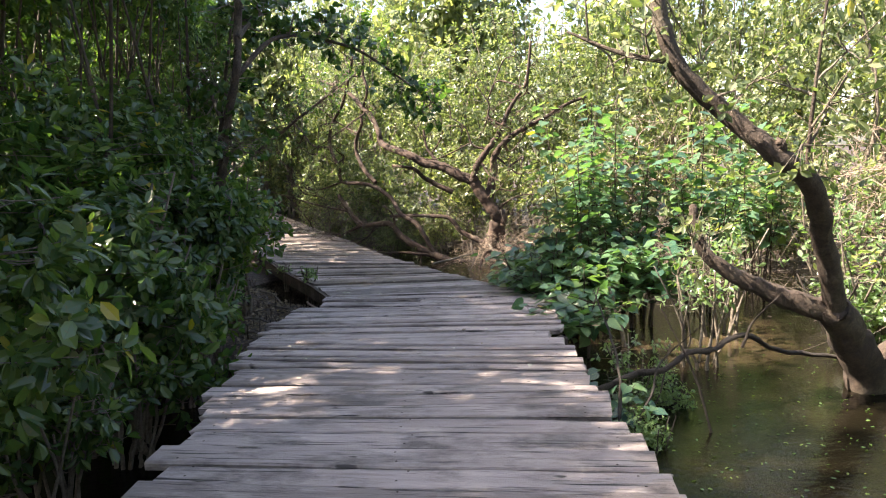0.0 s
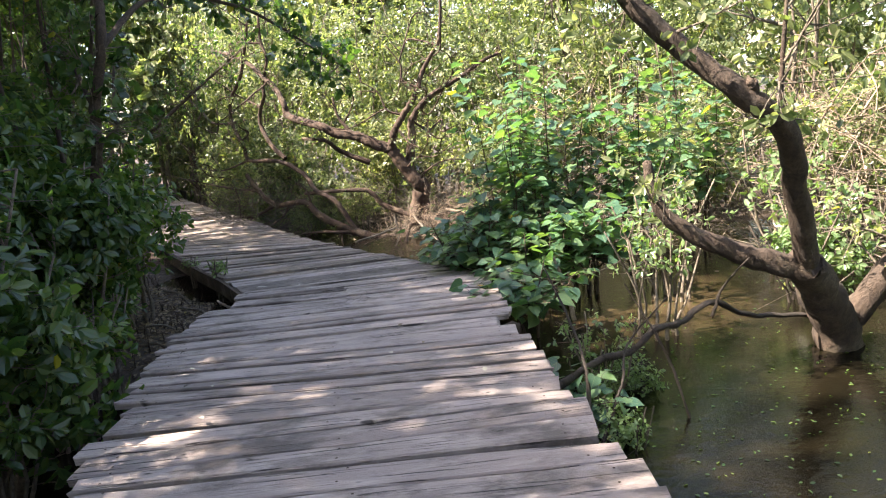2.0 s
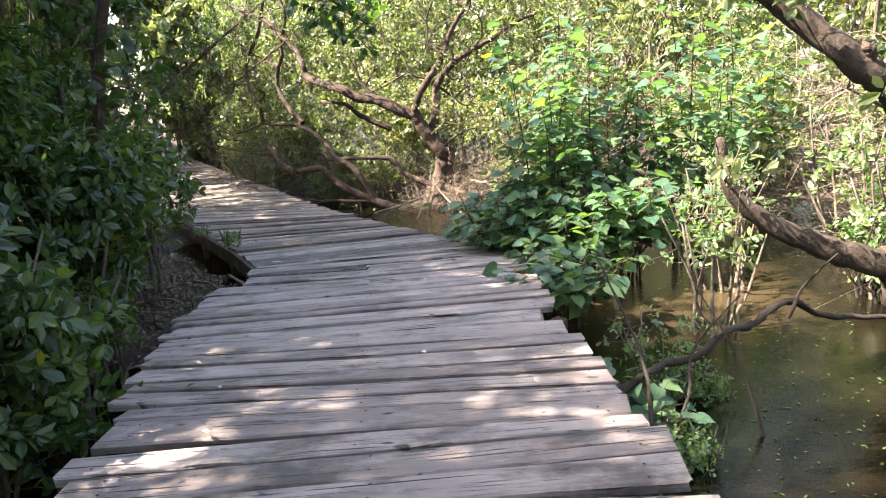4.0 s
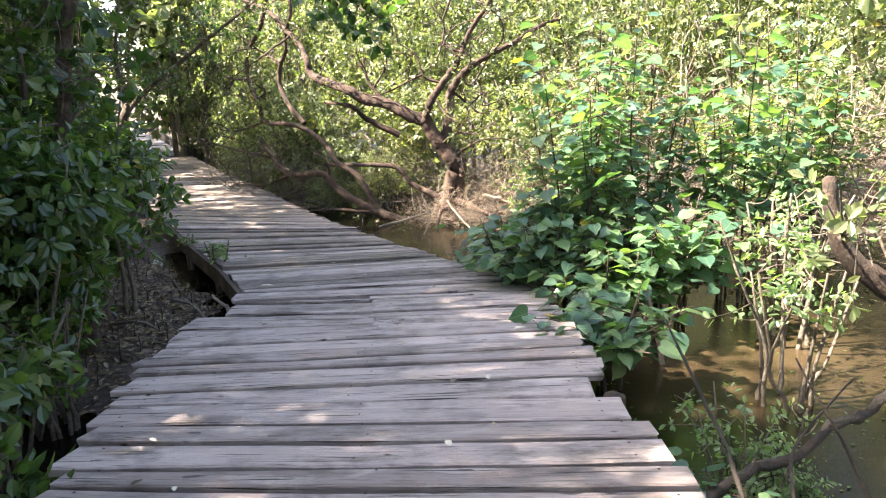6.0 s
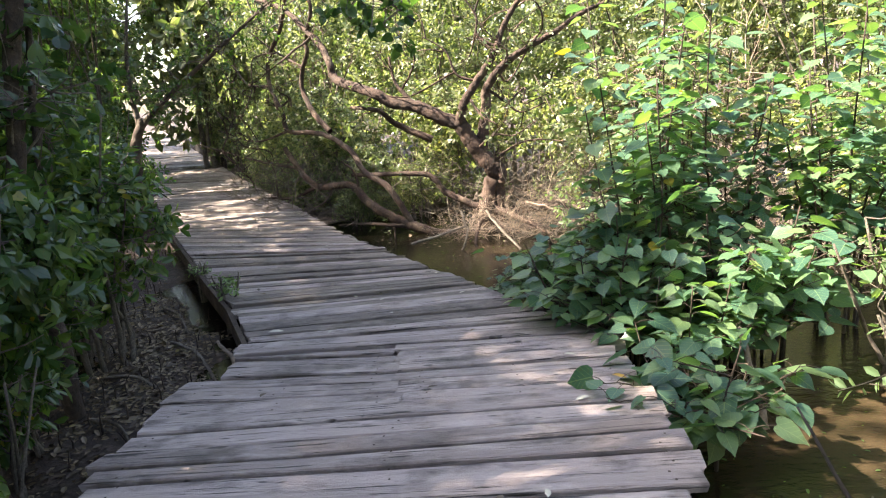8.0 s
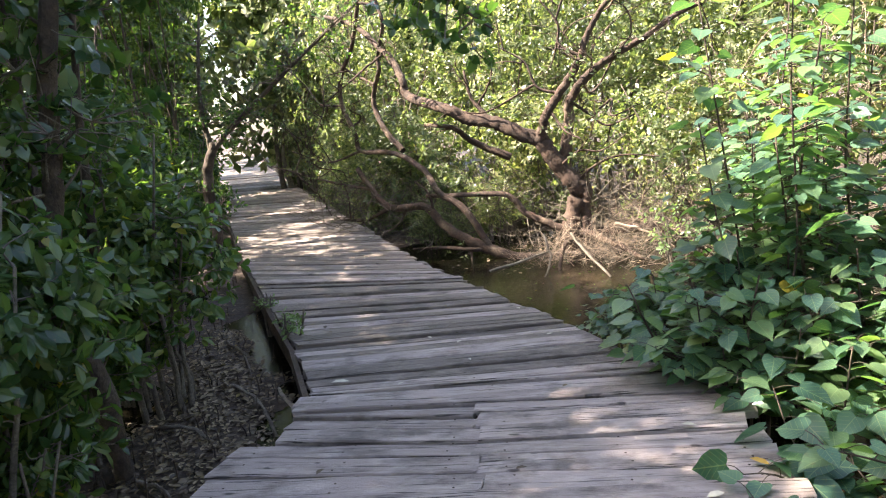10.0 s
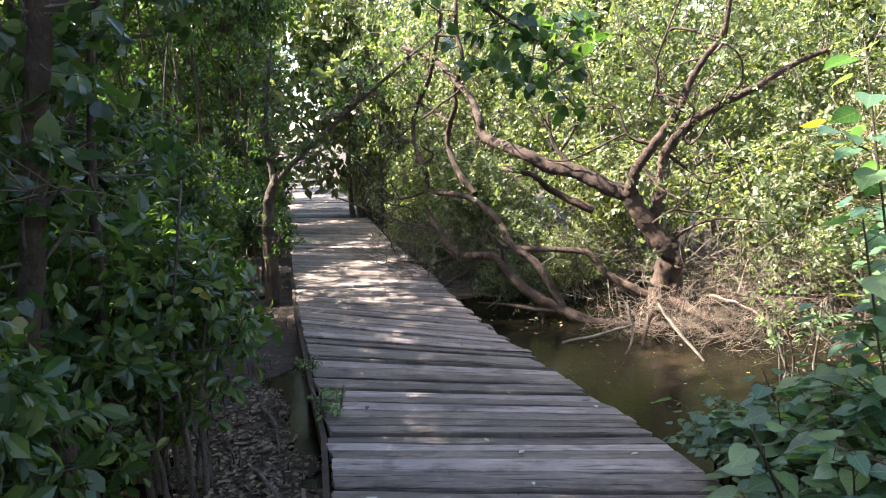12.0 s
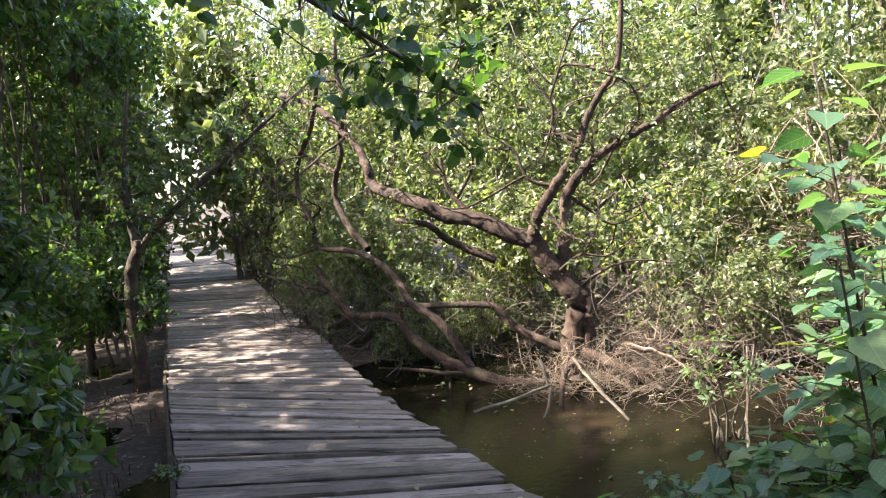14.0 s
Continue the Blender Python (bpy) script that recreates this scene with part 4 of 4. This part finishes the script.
def heart_bush(seed, height, radius, stems, label, single=250):
    """Upright stems with side shoots; broad leaves stand out level on stalks, tier over tier."""
    rng = np.random.default_rng(seed)
    thing = tagged(new("heart_leaf_bush"), label, "bush", "heart-leaved bushes")
    at, ahead, sizes, bits = [], [], [], []

    def foliage(line, start, step, big):
        run = np.concatenate([[0], np.cumsum(np.linalg.norm(np.diff(line, axis=0), axis=1))])
        d, a = start, rng.uniform(0, 6.28)
        while d < run[-1]:
            p = np.array([np.interp(d, run, line[:, k]) for k in range(3)])
            a += 2.4 + rng.normal(0, 0.3)
            out = np.array((math.cos(a), math.sin(a), rng.uniform(0.05, 0.5)))
            q = p + out * rng.uniform(0.05, 0.11)
            bits.append(tube([p, 0.5 * (p + q) + (0, 0, 0.01), q], 0.0022, 0.0014, 3, 2))
            at.append(q)
            ahead.append(out * (1, 1, 0) + (0, 0, rng.uniform(-0.55, 0.1)))
            sizes.append(big * rng.uniform(0.55, 1.15))
            d += step * rng.uniform(0.7, 1.3)

    for k in range(stems):
        a = 2 * math.pi * (k + rng.uniform(0, 0.8)) / stems
        reach, top = radius * rng.uniform(0.3, 0.95), height * rng.uniform(0.55, 1.0)
        foot = np.array((math.cos(a), math.sin(a), 0)) * radius * 0.2
        end = np.array((math.cos(a) * reach, math.sin(a) * reach, top))
        pts = [foot - (0, 0, 0.3), foot * 1.3 + (0, 0, top * 0.25), 0.45 * foot + 0.55 * end * (1, 1, 1.05) + rng.normal(0, 0.05, 3), end]
        v, f = tube(pts, 0.013, 0.004, 5, 5, 0.2, rng)
        part("stem", quads_mesh("stem", v, f, BARK), thing)
        line = curve_points(pts, 7)
        foliage(line[8:], 0.05, 0.05, 0.13)
        for m in rng.integers(9, len(line) - 2, 5):
            b = rng.uniform(0, 6.28)
            tip = line[m] + np.array((math.cos(b), math.sin(b), rng.uniform(0.1, 0.7))) * rng.uniform(0.2, 0.42)
            shoot = [line[m], 0.5 * (line[m] + tip) + rng.normal(0, 0.02, 3), tip]
            bits.append(tube(shoot, 0.005, 0.002, 4, 3))
            foliage(curve_points(shoot, 5), 0.06, 0.045, 0.12)
    order = rng.permutation(len(at))
    at, ahead, sizes = np.array(at)[order], np.array(ahead)[order], np.array(sizes)[order]
    normal = rng.normal(0, 0.28, (len(at), 3)) + (0, 0, 1)
    tagged(part("branchwork", quads_mesh("branchwork", *joined(bits), BARK), thing), kind="stuff")
    blade = quads_mesh("leaf", HEART[0], HEART[1], LEAF_HEART, True, HEART[0][:, :2])
    for p, d, n, size in zip(at[:single], ahead[:single], normal[:single], sizes[:single]):
        x = Vector(d).normalized()
        y = Vector(n).cross(x).normalized()
        ob = part("leaf", blade, thing)
        ob.matrix_basis = Matrix.Translation(Vector(p)) @ Matrix((x, y, x.cross(y))).transposed().to_4x4() @ Matrix.Scale(float(size), 4)
    v, f = leaves(at[single:], ahead[single:], normal[single:], sizes[single:], HEART)
    part("crown", quads_mesh("crown", v, f, LEAF_HEART, True, np.tile(HEART[0][:, :2], (len(at) - single, 1))), thing)
    return thing


set_out(heart_bush(51, 2.45, 0.62, 8, HEART_LABEL), [(1.15, 8.3, -0.45, 0), (1.75, 8.8, -0.45, 90, 1.0), (1.4, 9.5, -0.45, 200, 0.9), (2.5, 8.6, -0.45, 300, 1.0), (3.4, 9.6, -0.45, 30, 1.0)])
set_out(heart_bush(53, 0.62, 0.26, 4, "young shoot with broad heart-shaped leaves by the planks", 40), [(1.12, 6.72, -0.5, 0, 1.15), (1.25, 5.05, -0.6, 120, 0.8)])
set_out(heart_bush(52, 1.05, 0.62, 11, HEART_LABEL), [(0.88, 7.95, -0.45, 0), (1.32, 7.6, -0.45, 70, 0.9), (0.62, 8.6, -0.45, 140, 0.8), (0.3, 9.35, -0.5, 60, 0.5), (1.75, 7.95, -0.45, 280, 1.05), (0.95, 9.0, -0.45, 10, 0.9)])


# ---- tangles, roots, litter and sticks ----
def tangle(name, seed, radius, height, count, mat, label, girth=0.006, leafy=0):
    """A mass of bare criss-crossing twigs."""
    rng = np.random.default_rng(seed)
    bits = []
    for _ in range(count):
        a, r = rng.uniform(0, 2 * math.pi), radius * math.sqrt(rng.uniform(0, 1))
        p = np.array((r * math.cos(a), r * math.sin(a), rng.uniform(-0.1, height * 0.6)))
        way = unit((rng.normal(0, 1, 3) * (1, 1, 0.55) + (0, 0, 0.35))[None])[0]
        long = rng.uniform(0.4, 1.1) * min(1.2, radius)
        q = p + way * long
        m = 0.5 * (p + q) + rng.normal(0, 0.12, 3) * long
        t = girth * rng.uniform(0.5, 1.6)
        bits.append(tube([p, m, q], t, t * 0.4, 3, 3))
        for _ in range(2):
            e = m + unit((way + rng.normal(0, 0.7, 3))[None])[0] * long * rng.uniform(0.2, 0.5)
            bits.append(tube([m, 0.5 * (m + e) + rng.normal(0, 0.02, 3), e], t * 0.6, t * 0.25, 3, 2))
    return tagged(new(name, quads_mesh(name, *joined(bits), mat)), label, "brushwood", "brushwood under the trees", "stuff")


tangle_brown = tangle("brushwood", 61, 1.2, 1.0, 150, TWIG, "tangle of bare brown twigs on the mud")
set_out(tangle_brown, [(0.9, 13.6, -0.45, 0), (2.3, 13.2, -0.45, 80), (-1.3, 14.4, -0.45, 160, 1.1), (3.8, 12.6, -0.45, 240, 1.2), (-2.9, 14.6, -0.45, 30), (5.6, 11.4, -0.45, 100, 1.2), (5.4, 9.0, -0.5, 190), (4.8, 7.4, -0.5, 260), (0.4, 12.4, -0.55, 300, 0.5), (-3.9, 15.8, -0.45, 20), (3.0, 10.4, -0.55, 10, 0.8), (2.0, 11.4, -0.55, 130, 0.7)])
tangle_pale = tangle("bleached_brushwood", 62, 1.1, 1.3, 110, TWIG_PALE, "tangle of bleached dead twigs in the sun", 0.007)
set_out(tangle_pale, [(0.75, 12.9, -0.4, 80, 0.6), (-0.1, 12.4, -0.45, 10, 0.4), (-0.65, 12.3, -0.48, 200, 0.32), (0.35, 12.2, -0.48, 300, 0.38), (5.2, 8.6, 0.2, 0, 1.1), (6.4, 9.4, 0.4, 80, 1.2), (4.6, 9.9, 0.3, 170), (5.9, 7.2, 0.1, 260), (2.6, 14.0, 0.6, 30, 1.1), (7.0, 6.0, 0.5, 300, 1.2)])


def litter(name, seed, count, spots, size, mat, label, lift):
    """Fallen leaves lying about on the mud, and leaf specks on the water."""
    rng = np.random.default_rng(seed)
    at = []
    while len(at) < count:
        cx, cy, rx, ry = spots[int(rng.integers(0, len(spots)))]
        x, y = rng.normal(cx, rx), rng.normal(cy, ry)
        if left_x(min(y, 42)) - 0.02 < x < right_x(min(y, 42)) + 0.02:
            continue
        z = ground_z(x, y)
        at.append((x, y, max(z, WATER_Z if x > right_x(min(y, 42)) else -9) + lift))
    at = np.array(at)
    ahead = rng.normal(0, 1, (count, 3)) * (1, 1, 0.15)
    normal = rng.normal(0, 0.3, (count, 3)) + (0, 0, 1)
    v, f = leaves(at, ahead, normal, size * rng.uniform(0.6, 1.3, count), OVAL)
    tagged(new(name, quads_mesh(name, v, f, mat, False)), label, "leaf litter", "", "stuff")


litter("leaf_litter", 71, 9000, [(-2.2, 7.7, 0.35, 0.5), (-2.6, 8.6, 0.35, 0.6), (-3.0, 9.3, 0.4, 0.6), (-2.6, 8.5, 0.4, 0.6), (-3.4, 9.8, 0.4, 0.6), (-2.4, 7.6, 0.5, 0.8), (-3.4, 9.0, 0.7, 1.0), (-5.2, 11.8, 0.8, 1.2), (-2.1, 6.4, 0.4, 0.6), (0.6, 13.8, 1.4, 0.8), (2.5, 13.2, 1.5, 0.8), (-6.5, 14.0, 1.0, 1.5), (4.5, 11.5, 1.5, 1.5)], 0.05, LEAF_DRY, "dry brown fallen leaves on the mud", 0.012)
# leaf shapes added for the glinting specks of reflected foliage, and some floating leaves
litter("floating_leaves", 72, 1200, [(2.3, 3.6, 0.8, 0.9), (3.2, 5.0, 0.9, 0.8), (1.7, 6.3, 0.8, 1.2), (2.2, 4.4, 1.0, 1.2), (3.4, 7.4, 1.2, 1.2), (2.6, 5.2, 1.4, 1.6), (-0.2, 11.2, 0.8, 0.6)], 0.026, LEAF_DARK, "dark green leaf specks on water, standing in for reflected foliage and floating leaves", 0.004)


def breathing_roots(seed, count, spots):
    rng = np.random.default_rng(seed)
    bits = []
    while len(bits) < count:
        cx, cy, rx, ry = spots[int(rng.integers(0, len(spots)))]
        x, y = rng.normal(cx, rx), rng.normal(cy, ry)
        if left_x(y) - 0.05 < x < right_x(y) + 0.05:
            continue
        z, h = ground_z(x, y), rng.uniform(0.05, 0.16)
        bits.append(tube([(x, y, z - 0.05), (x + rng.normal(0, 0.01), y, z + h * 0.5), (x + rng.normal(0, 0.02), y + rng.normal(0, 0.02), z + h)], 0.007, 0.003, 4, 2))
    tagged(new("breathing_roots", quads_mesh("breathing_roots", *joined(bits), BEAM)), "pencil roots sticking up from dark mud", "roots", "", "stuff")


breathing_roots(73, 420, [(-2.5, 7.4, 0.4, 0.8), (-3.6, 9.4, 0.5, 0.8), (-5.3, 11.9, 0.6, 0.9), (0.2, 12.4, 0.9, 0.5), (1.6, 13.0, 0.9, 0.6)])


def stick(pts, r0, r1, mat, label, seed=0):
    v, f = tube(pts, r0, r1, 6, 5, 0.3, np.random.default_rng(seed))
    return tagged(new("stick", quads_mesh("stick", v, f, mat)), label, "stick", "fallen sticks")


PALE_STICK = "pale broken stick lying on mud"
stick([(-1.04, 11.38, -0.30), (-0.75, 11.45, -0.24), (-0.40, 11.6, -0.16)], 0.018, 0.012, TWIG, PALE_STICK, 1)
stick([(-0.2, 12.2, -0.1), (0.0, 11.8, -0.28), (0.22, 11.5, -0.46)], 0.02, 0.014, TWIG, PALE_STICK, 2)
stick([(-0.5, 12.0, -0.05), (-0.42, 11.8, -0.3), (-0.5, 11.6, -0.5)], 0.016, 0.01, TWIG, PALE_STICK, 3)
stick([(0.3, 12.6, -0.1), (0.6, 12.4, -0.15), (1.0, 12.3, -0.4)], 0.02, 0.012, TWIG_PALE, PALE_STICK, 4)
stick([(1.55, 7.1, -0.5), (1.48, 7.12, -0.15), (1.40, 7.1, 0.12)], 0.022, 0.014, TWIG_PALE, "pale bare stake standing in the water", 5)
stick([(3.1, 5.9, -0.3), (2.96, 5.9, -0.2), (2.51, 5.72, -0.10), (2.30, 5.62, 0.02), (2.14, 5.54, 0.03), (1.98, 5.44, -0.03), (1.80, 5.33, -0.02), (1.62, 5.24, -0.12), (1.45, 5.18, -0.12), (1.14, 5.0, -0.2)], 0.014, 0.024, WET_TWIG, "crooked dark branch reaching from the tree to the boardwalk", 7)
for k, line in enumerate([[(1.25, 4.6, -0.5), (1.31, 4.95, -0.1), (1.27, 5.4, 0.12), (1.18, 5.7, 0.36)], [(1.27, 4.6, -0.5), (1.5, 4.95, -0.2), (1.6, 5.2, -0.05), (1.9, 5.4, 0.16)], [(2.2, 5.5, -0.02), (2.26, 5.45, 0.18), (2.4, 5.4, 0.36)], [(1.9, 5.0, -0.5), (1.8, 5.1, -0.1), (1.62, 5.3, 0.3)]]):
    stick(line, 0.011 if k else 0.014, 0.004, WET_TWIG, "thin dark branch rising from the water", 40 + k)
stick([(-1.62, 7.75, -0.42), (-1.75, 7.9, -0.3), (-2.0, 8.2, -0.25)], 0.02, 0.012, TWIG_PALE, "pale root by the boardwalk edge", 6)
for k, (x0, y0, x1, y1) in enumerate([(-2.6, 8.6, -1.9, 7.9), (-2.9, 8.0, -2.2, 7.7), (-3.2, 9.6, -2.6, 8.9), (-2.4, 7.2, -1.95, 6.9), (-4.6, 11.9, -4.1, 11.4)]):
    stick([(x0, y0, ground_z(x0, y0) + 0.02), (0.5 * (x0 + x1) + 0.05, 0.5 * (y0 + y1), ground_z(0.5 * (x0 + x1), 0.5 * (y0 + y1)) + 0.07), (x1, y1, ground_z(x1, y1) + 0.0)], 0.016, 0.009, TWIG, "brown root lying over the mud", 20 + k)


def fallen_leaf(x, y, turn, size, mat, label):
    v, f = leaves(np.array([(0.0, 0, 0)]), np.array([(1.0, 0, 0)]), np.array([(0.0, 0, 1)]), np.array([size]), OVAL)
    ob = tagged(new("fallen_leaf", quads_mesh("fallen_leaf", v, f, mat)), label, "leaf", "leaves on the boardwalk")
    slope = -3.7 if y < 8 else -1.5 if y < 10 else 0
    ob.matrix_basis = pose(x, y, deck_z(y) + 0.018 + 0.08 * size, slope, 0, turn)


PALE_LEAF = plain_material("pale_leaf", (0.62, 0.58, 0.46), 0.6)
fallen_leaf(-1.46, 7.86, 20, 0.11, PALE_LEAF, "pale dry leaf lying on the planks")
fallen_leaf(0.72, 6.85, -30, 0.08, YELLOW, "yellow dry leaf lying on the planks")
rng_leaf = np.random.default_rng(88)
for _ in range(46):
    ly = float(rng_leaf.uniform(3.0, 16.0))
    lx = float(rng_leaf.uniform(left_x(ly) + 0.1, right_x(ly) - 0.1))
    fallen_leaf(lx, ly, float(rng_leaf.uniform(0, 360)), float(rng_leaf.uniform(0.03, 0.07)), PALE_LEAF if rng_leaf.uniform() < 0.6 else LEAF_DRY, "small dry leaf lying on the planks")

weed = shrub("deck_weed", 91, 0.32, 0.16, 26, 5, 0.045, OVAL, LEAF_HEART, 4, 0.1, TWIG, "small green weed growing at the boardwalk edge", "plant")
set_out(weed, [(-2.25, 9.0, deck_z(9.0) - 0.1, 0, 1.1), (-2.95, 9.95, deck_z(10) - 0.1, 90, 0.8)])


# ---- saplings in the shallows, and the shade tree over the path ----
sapling = shrub("swamp_sapling", 95, 1.35, 0.7, 42, 6, 0.065, OVAL, LEAF_HEART, 8, 0.35, TWIG, "twiggy sapling with small green leaves standing in shallow water", "shrub", "saplings in the water")
set_out(sapling, [(2.1, 6.5, -0.55, 0, 0.95), (2.5, 7.5, -0.5, 170, 1.05), (1.45, 5.45, -0.6, 250, 0.6), (3.6, 7.0, -0.5, 20, 1.1), (3.9, 8.2, -0.5, 130, 1.3), (4.3, 5.6, -0.5, 200, 1.0), (0.9, 10.9, -0.55, 40, 0.8)])

bank_shrub = shrub("bank_shrub", 97, 1.2, 0.75, 420, 9, 0.055, FAR_LEAF, LEAF_OLIVE, 7, 0.0, TWIG, "small-leaved yellow-green shrub on the far bank", "shrub", "shrubs on the far bank")
set_out(bank_shrub, [(-2.5, 14.4, -0.5, 0, 0.6), (-3.65, 15.4, -0.5, 60, 0.65), (-4.55, 16.7, -0.5, 130, 0.7), (-5.5, 18.4, -0.5, 20, 0.75), (-2.3, 15.1, -0.5, 90, 0.8), (-3.0, 16.1, -0.5, 160, 0.9), (-1.7, 13.9, -0.5, 240, 0.5), (-1.3, 14.6, -0.5, 200, 0.8), (-5.4, 19.2, -0.5, 270, 1.0), (-0.3, 14.4, -0.5, 30, 0.7), (-6.6, 21.4, -0.5, 100, 1.1), (-3.0, 14.9, -0.55, 310, 0.5), (0.9, 14.2, -0.45, 160, 0.7)])
swamp_shrub = shrub("swamp_shrub", 96, 0.85, 0.6, 190, 8, 0.06, OVAL, LEAF_HEART, 8, 0.0, WET_TWIG, "low leafy shrub at the edge of the dark water", "shrub", "low shrubs in the water")
set_out(swamp_shrub, [(3.9, 5.3, -0.55, 0), (3.5, 7.0, -0.55, 70, 1.1), (4.5, 6.3, -0.55, 210, 1.2), (4.0, 4.4, -0.55, 280, 1.1), (1.62, 5.55, -0.62, 20, 0.55), (4.9, 5.2, -0.55, 100, 1.3), (4.8, 3.4, -0.55, 300, 1.3), (1.45, 4.75, -0.62, 190, 0.5)])

limb_tree("shade_tree", "slim brown tree with drooping leafy branches over the path", BARK, [
    ("trunk", [(-2.62, 7.35, -0.6), (-2.50, 7.2, 0.2), (-2.52, 7.05, 0.8), (-2.34, 7.0, 1.35), (-2.30, 7.05, 1.8), (-2.12, 7.0, 2.3), (-2.1, 7.1, 2.9), (-1.85, 7.1, 3.7)], 0.06, 0.035, 14),
    ("limb", [(-2.18, 7.02, 2.2), (-2.0, 7.9, 2.75), (-1.5, 8.9, 2.75), (-1.0, 9.4, 2.4), (-0.5, 9.5, 2.0)], 0.03, 0.008, 26),
    ("limb", [(-2.1, 7.02, 2.6), (-2.4, 8.1, 3.0), (-2.9, 8.9, 3.1)], 0.03, 0.008, 14),
    ("limb", [(-2.28, 7.02, 1.7), (-2.7, 7.6, 2.2), (-3.0, 8.6, 2.4)], 0.025, 0.008, 14),
], 12, LEAF_DARK, HEART, 0.085, 6, 0.5)
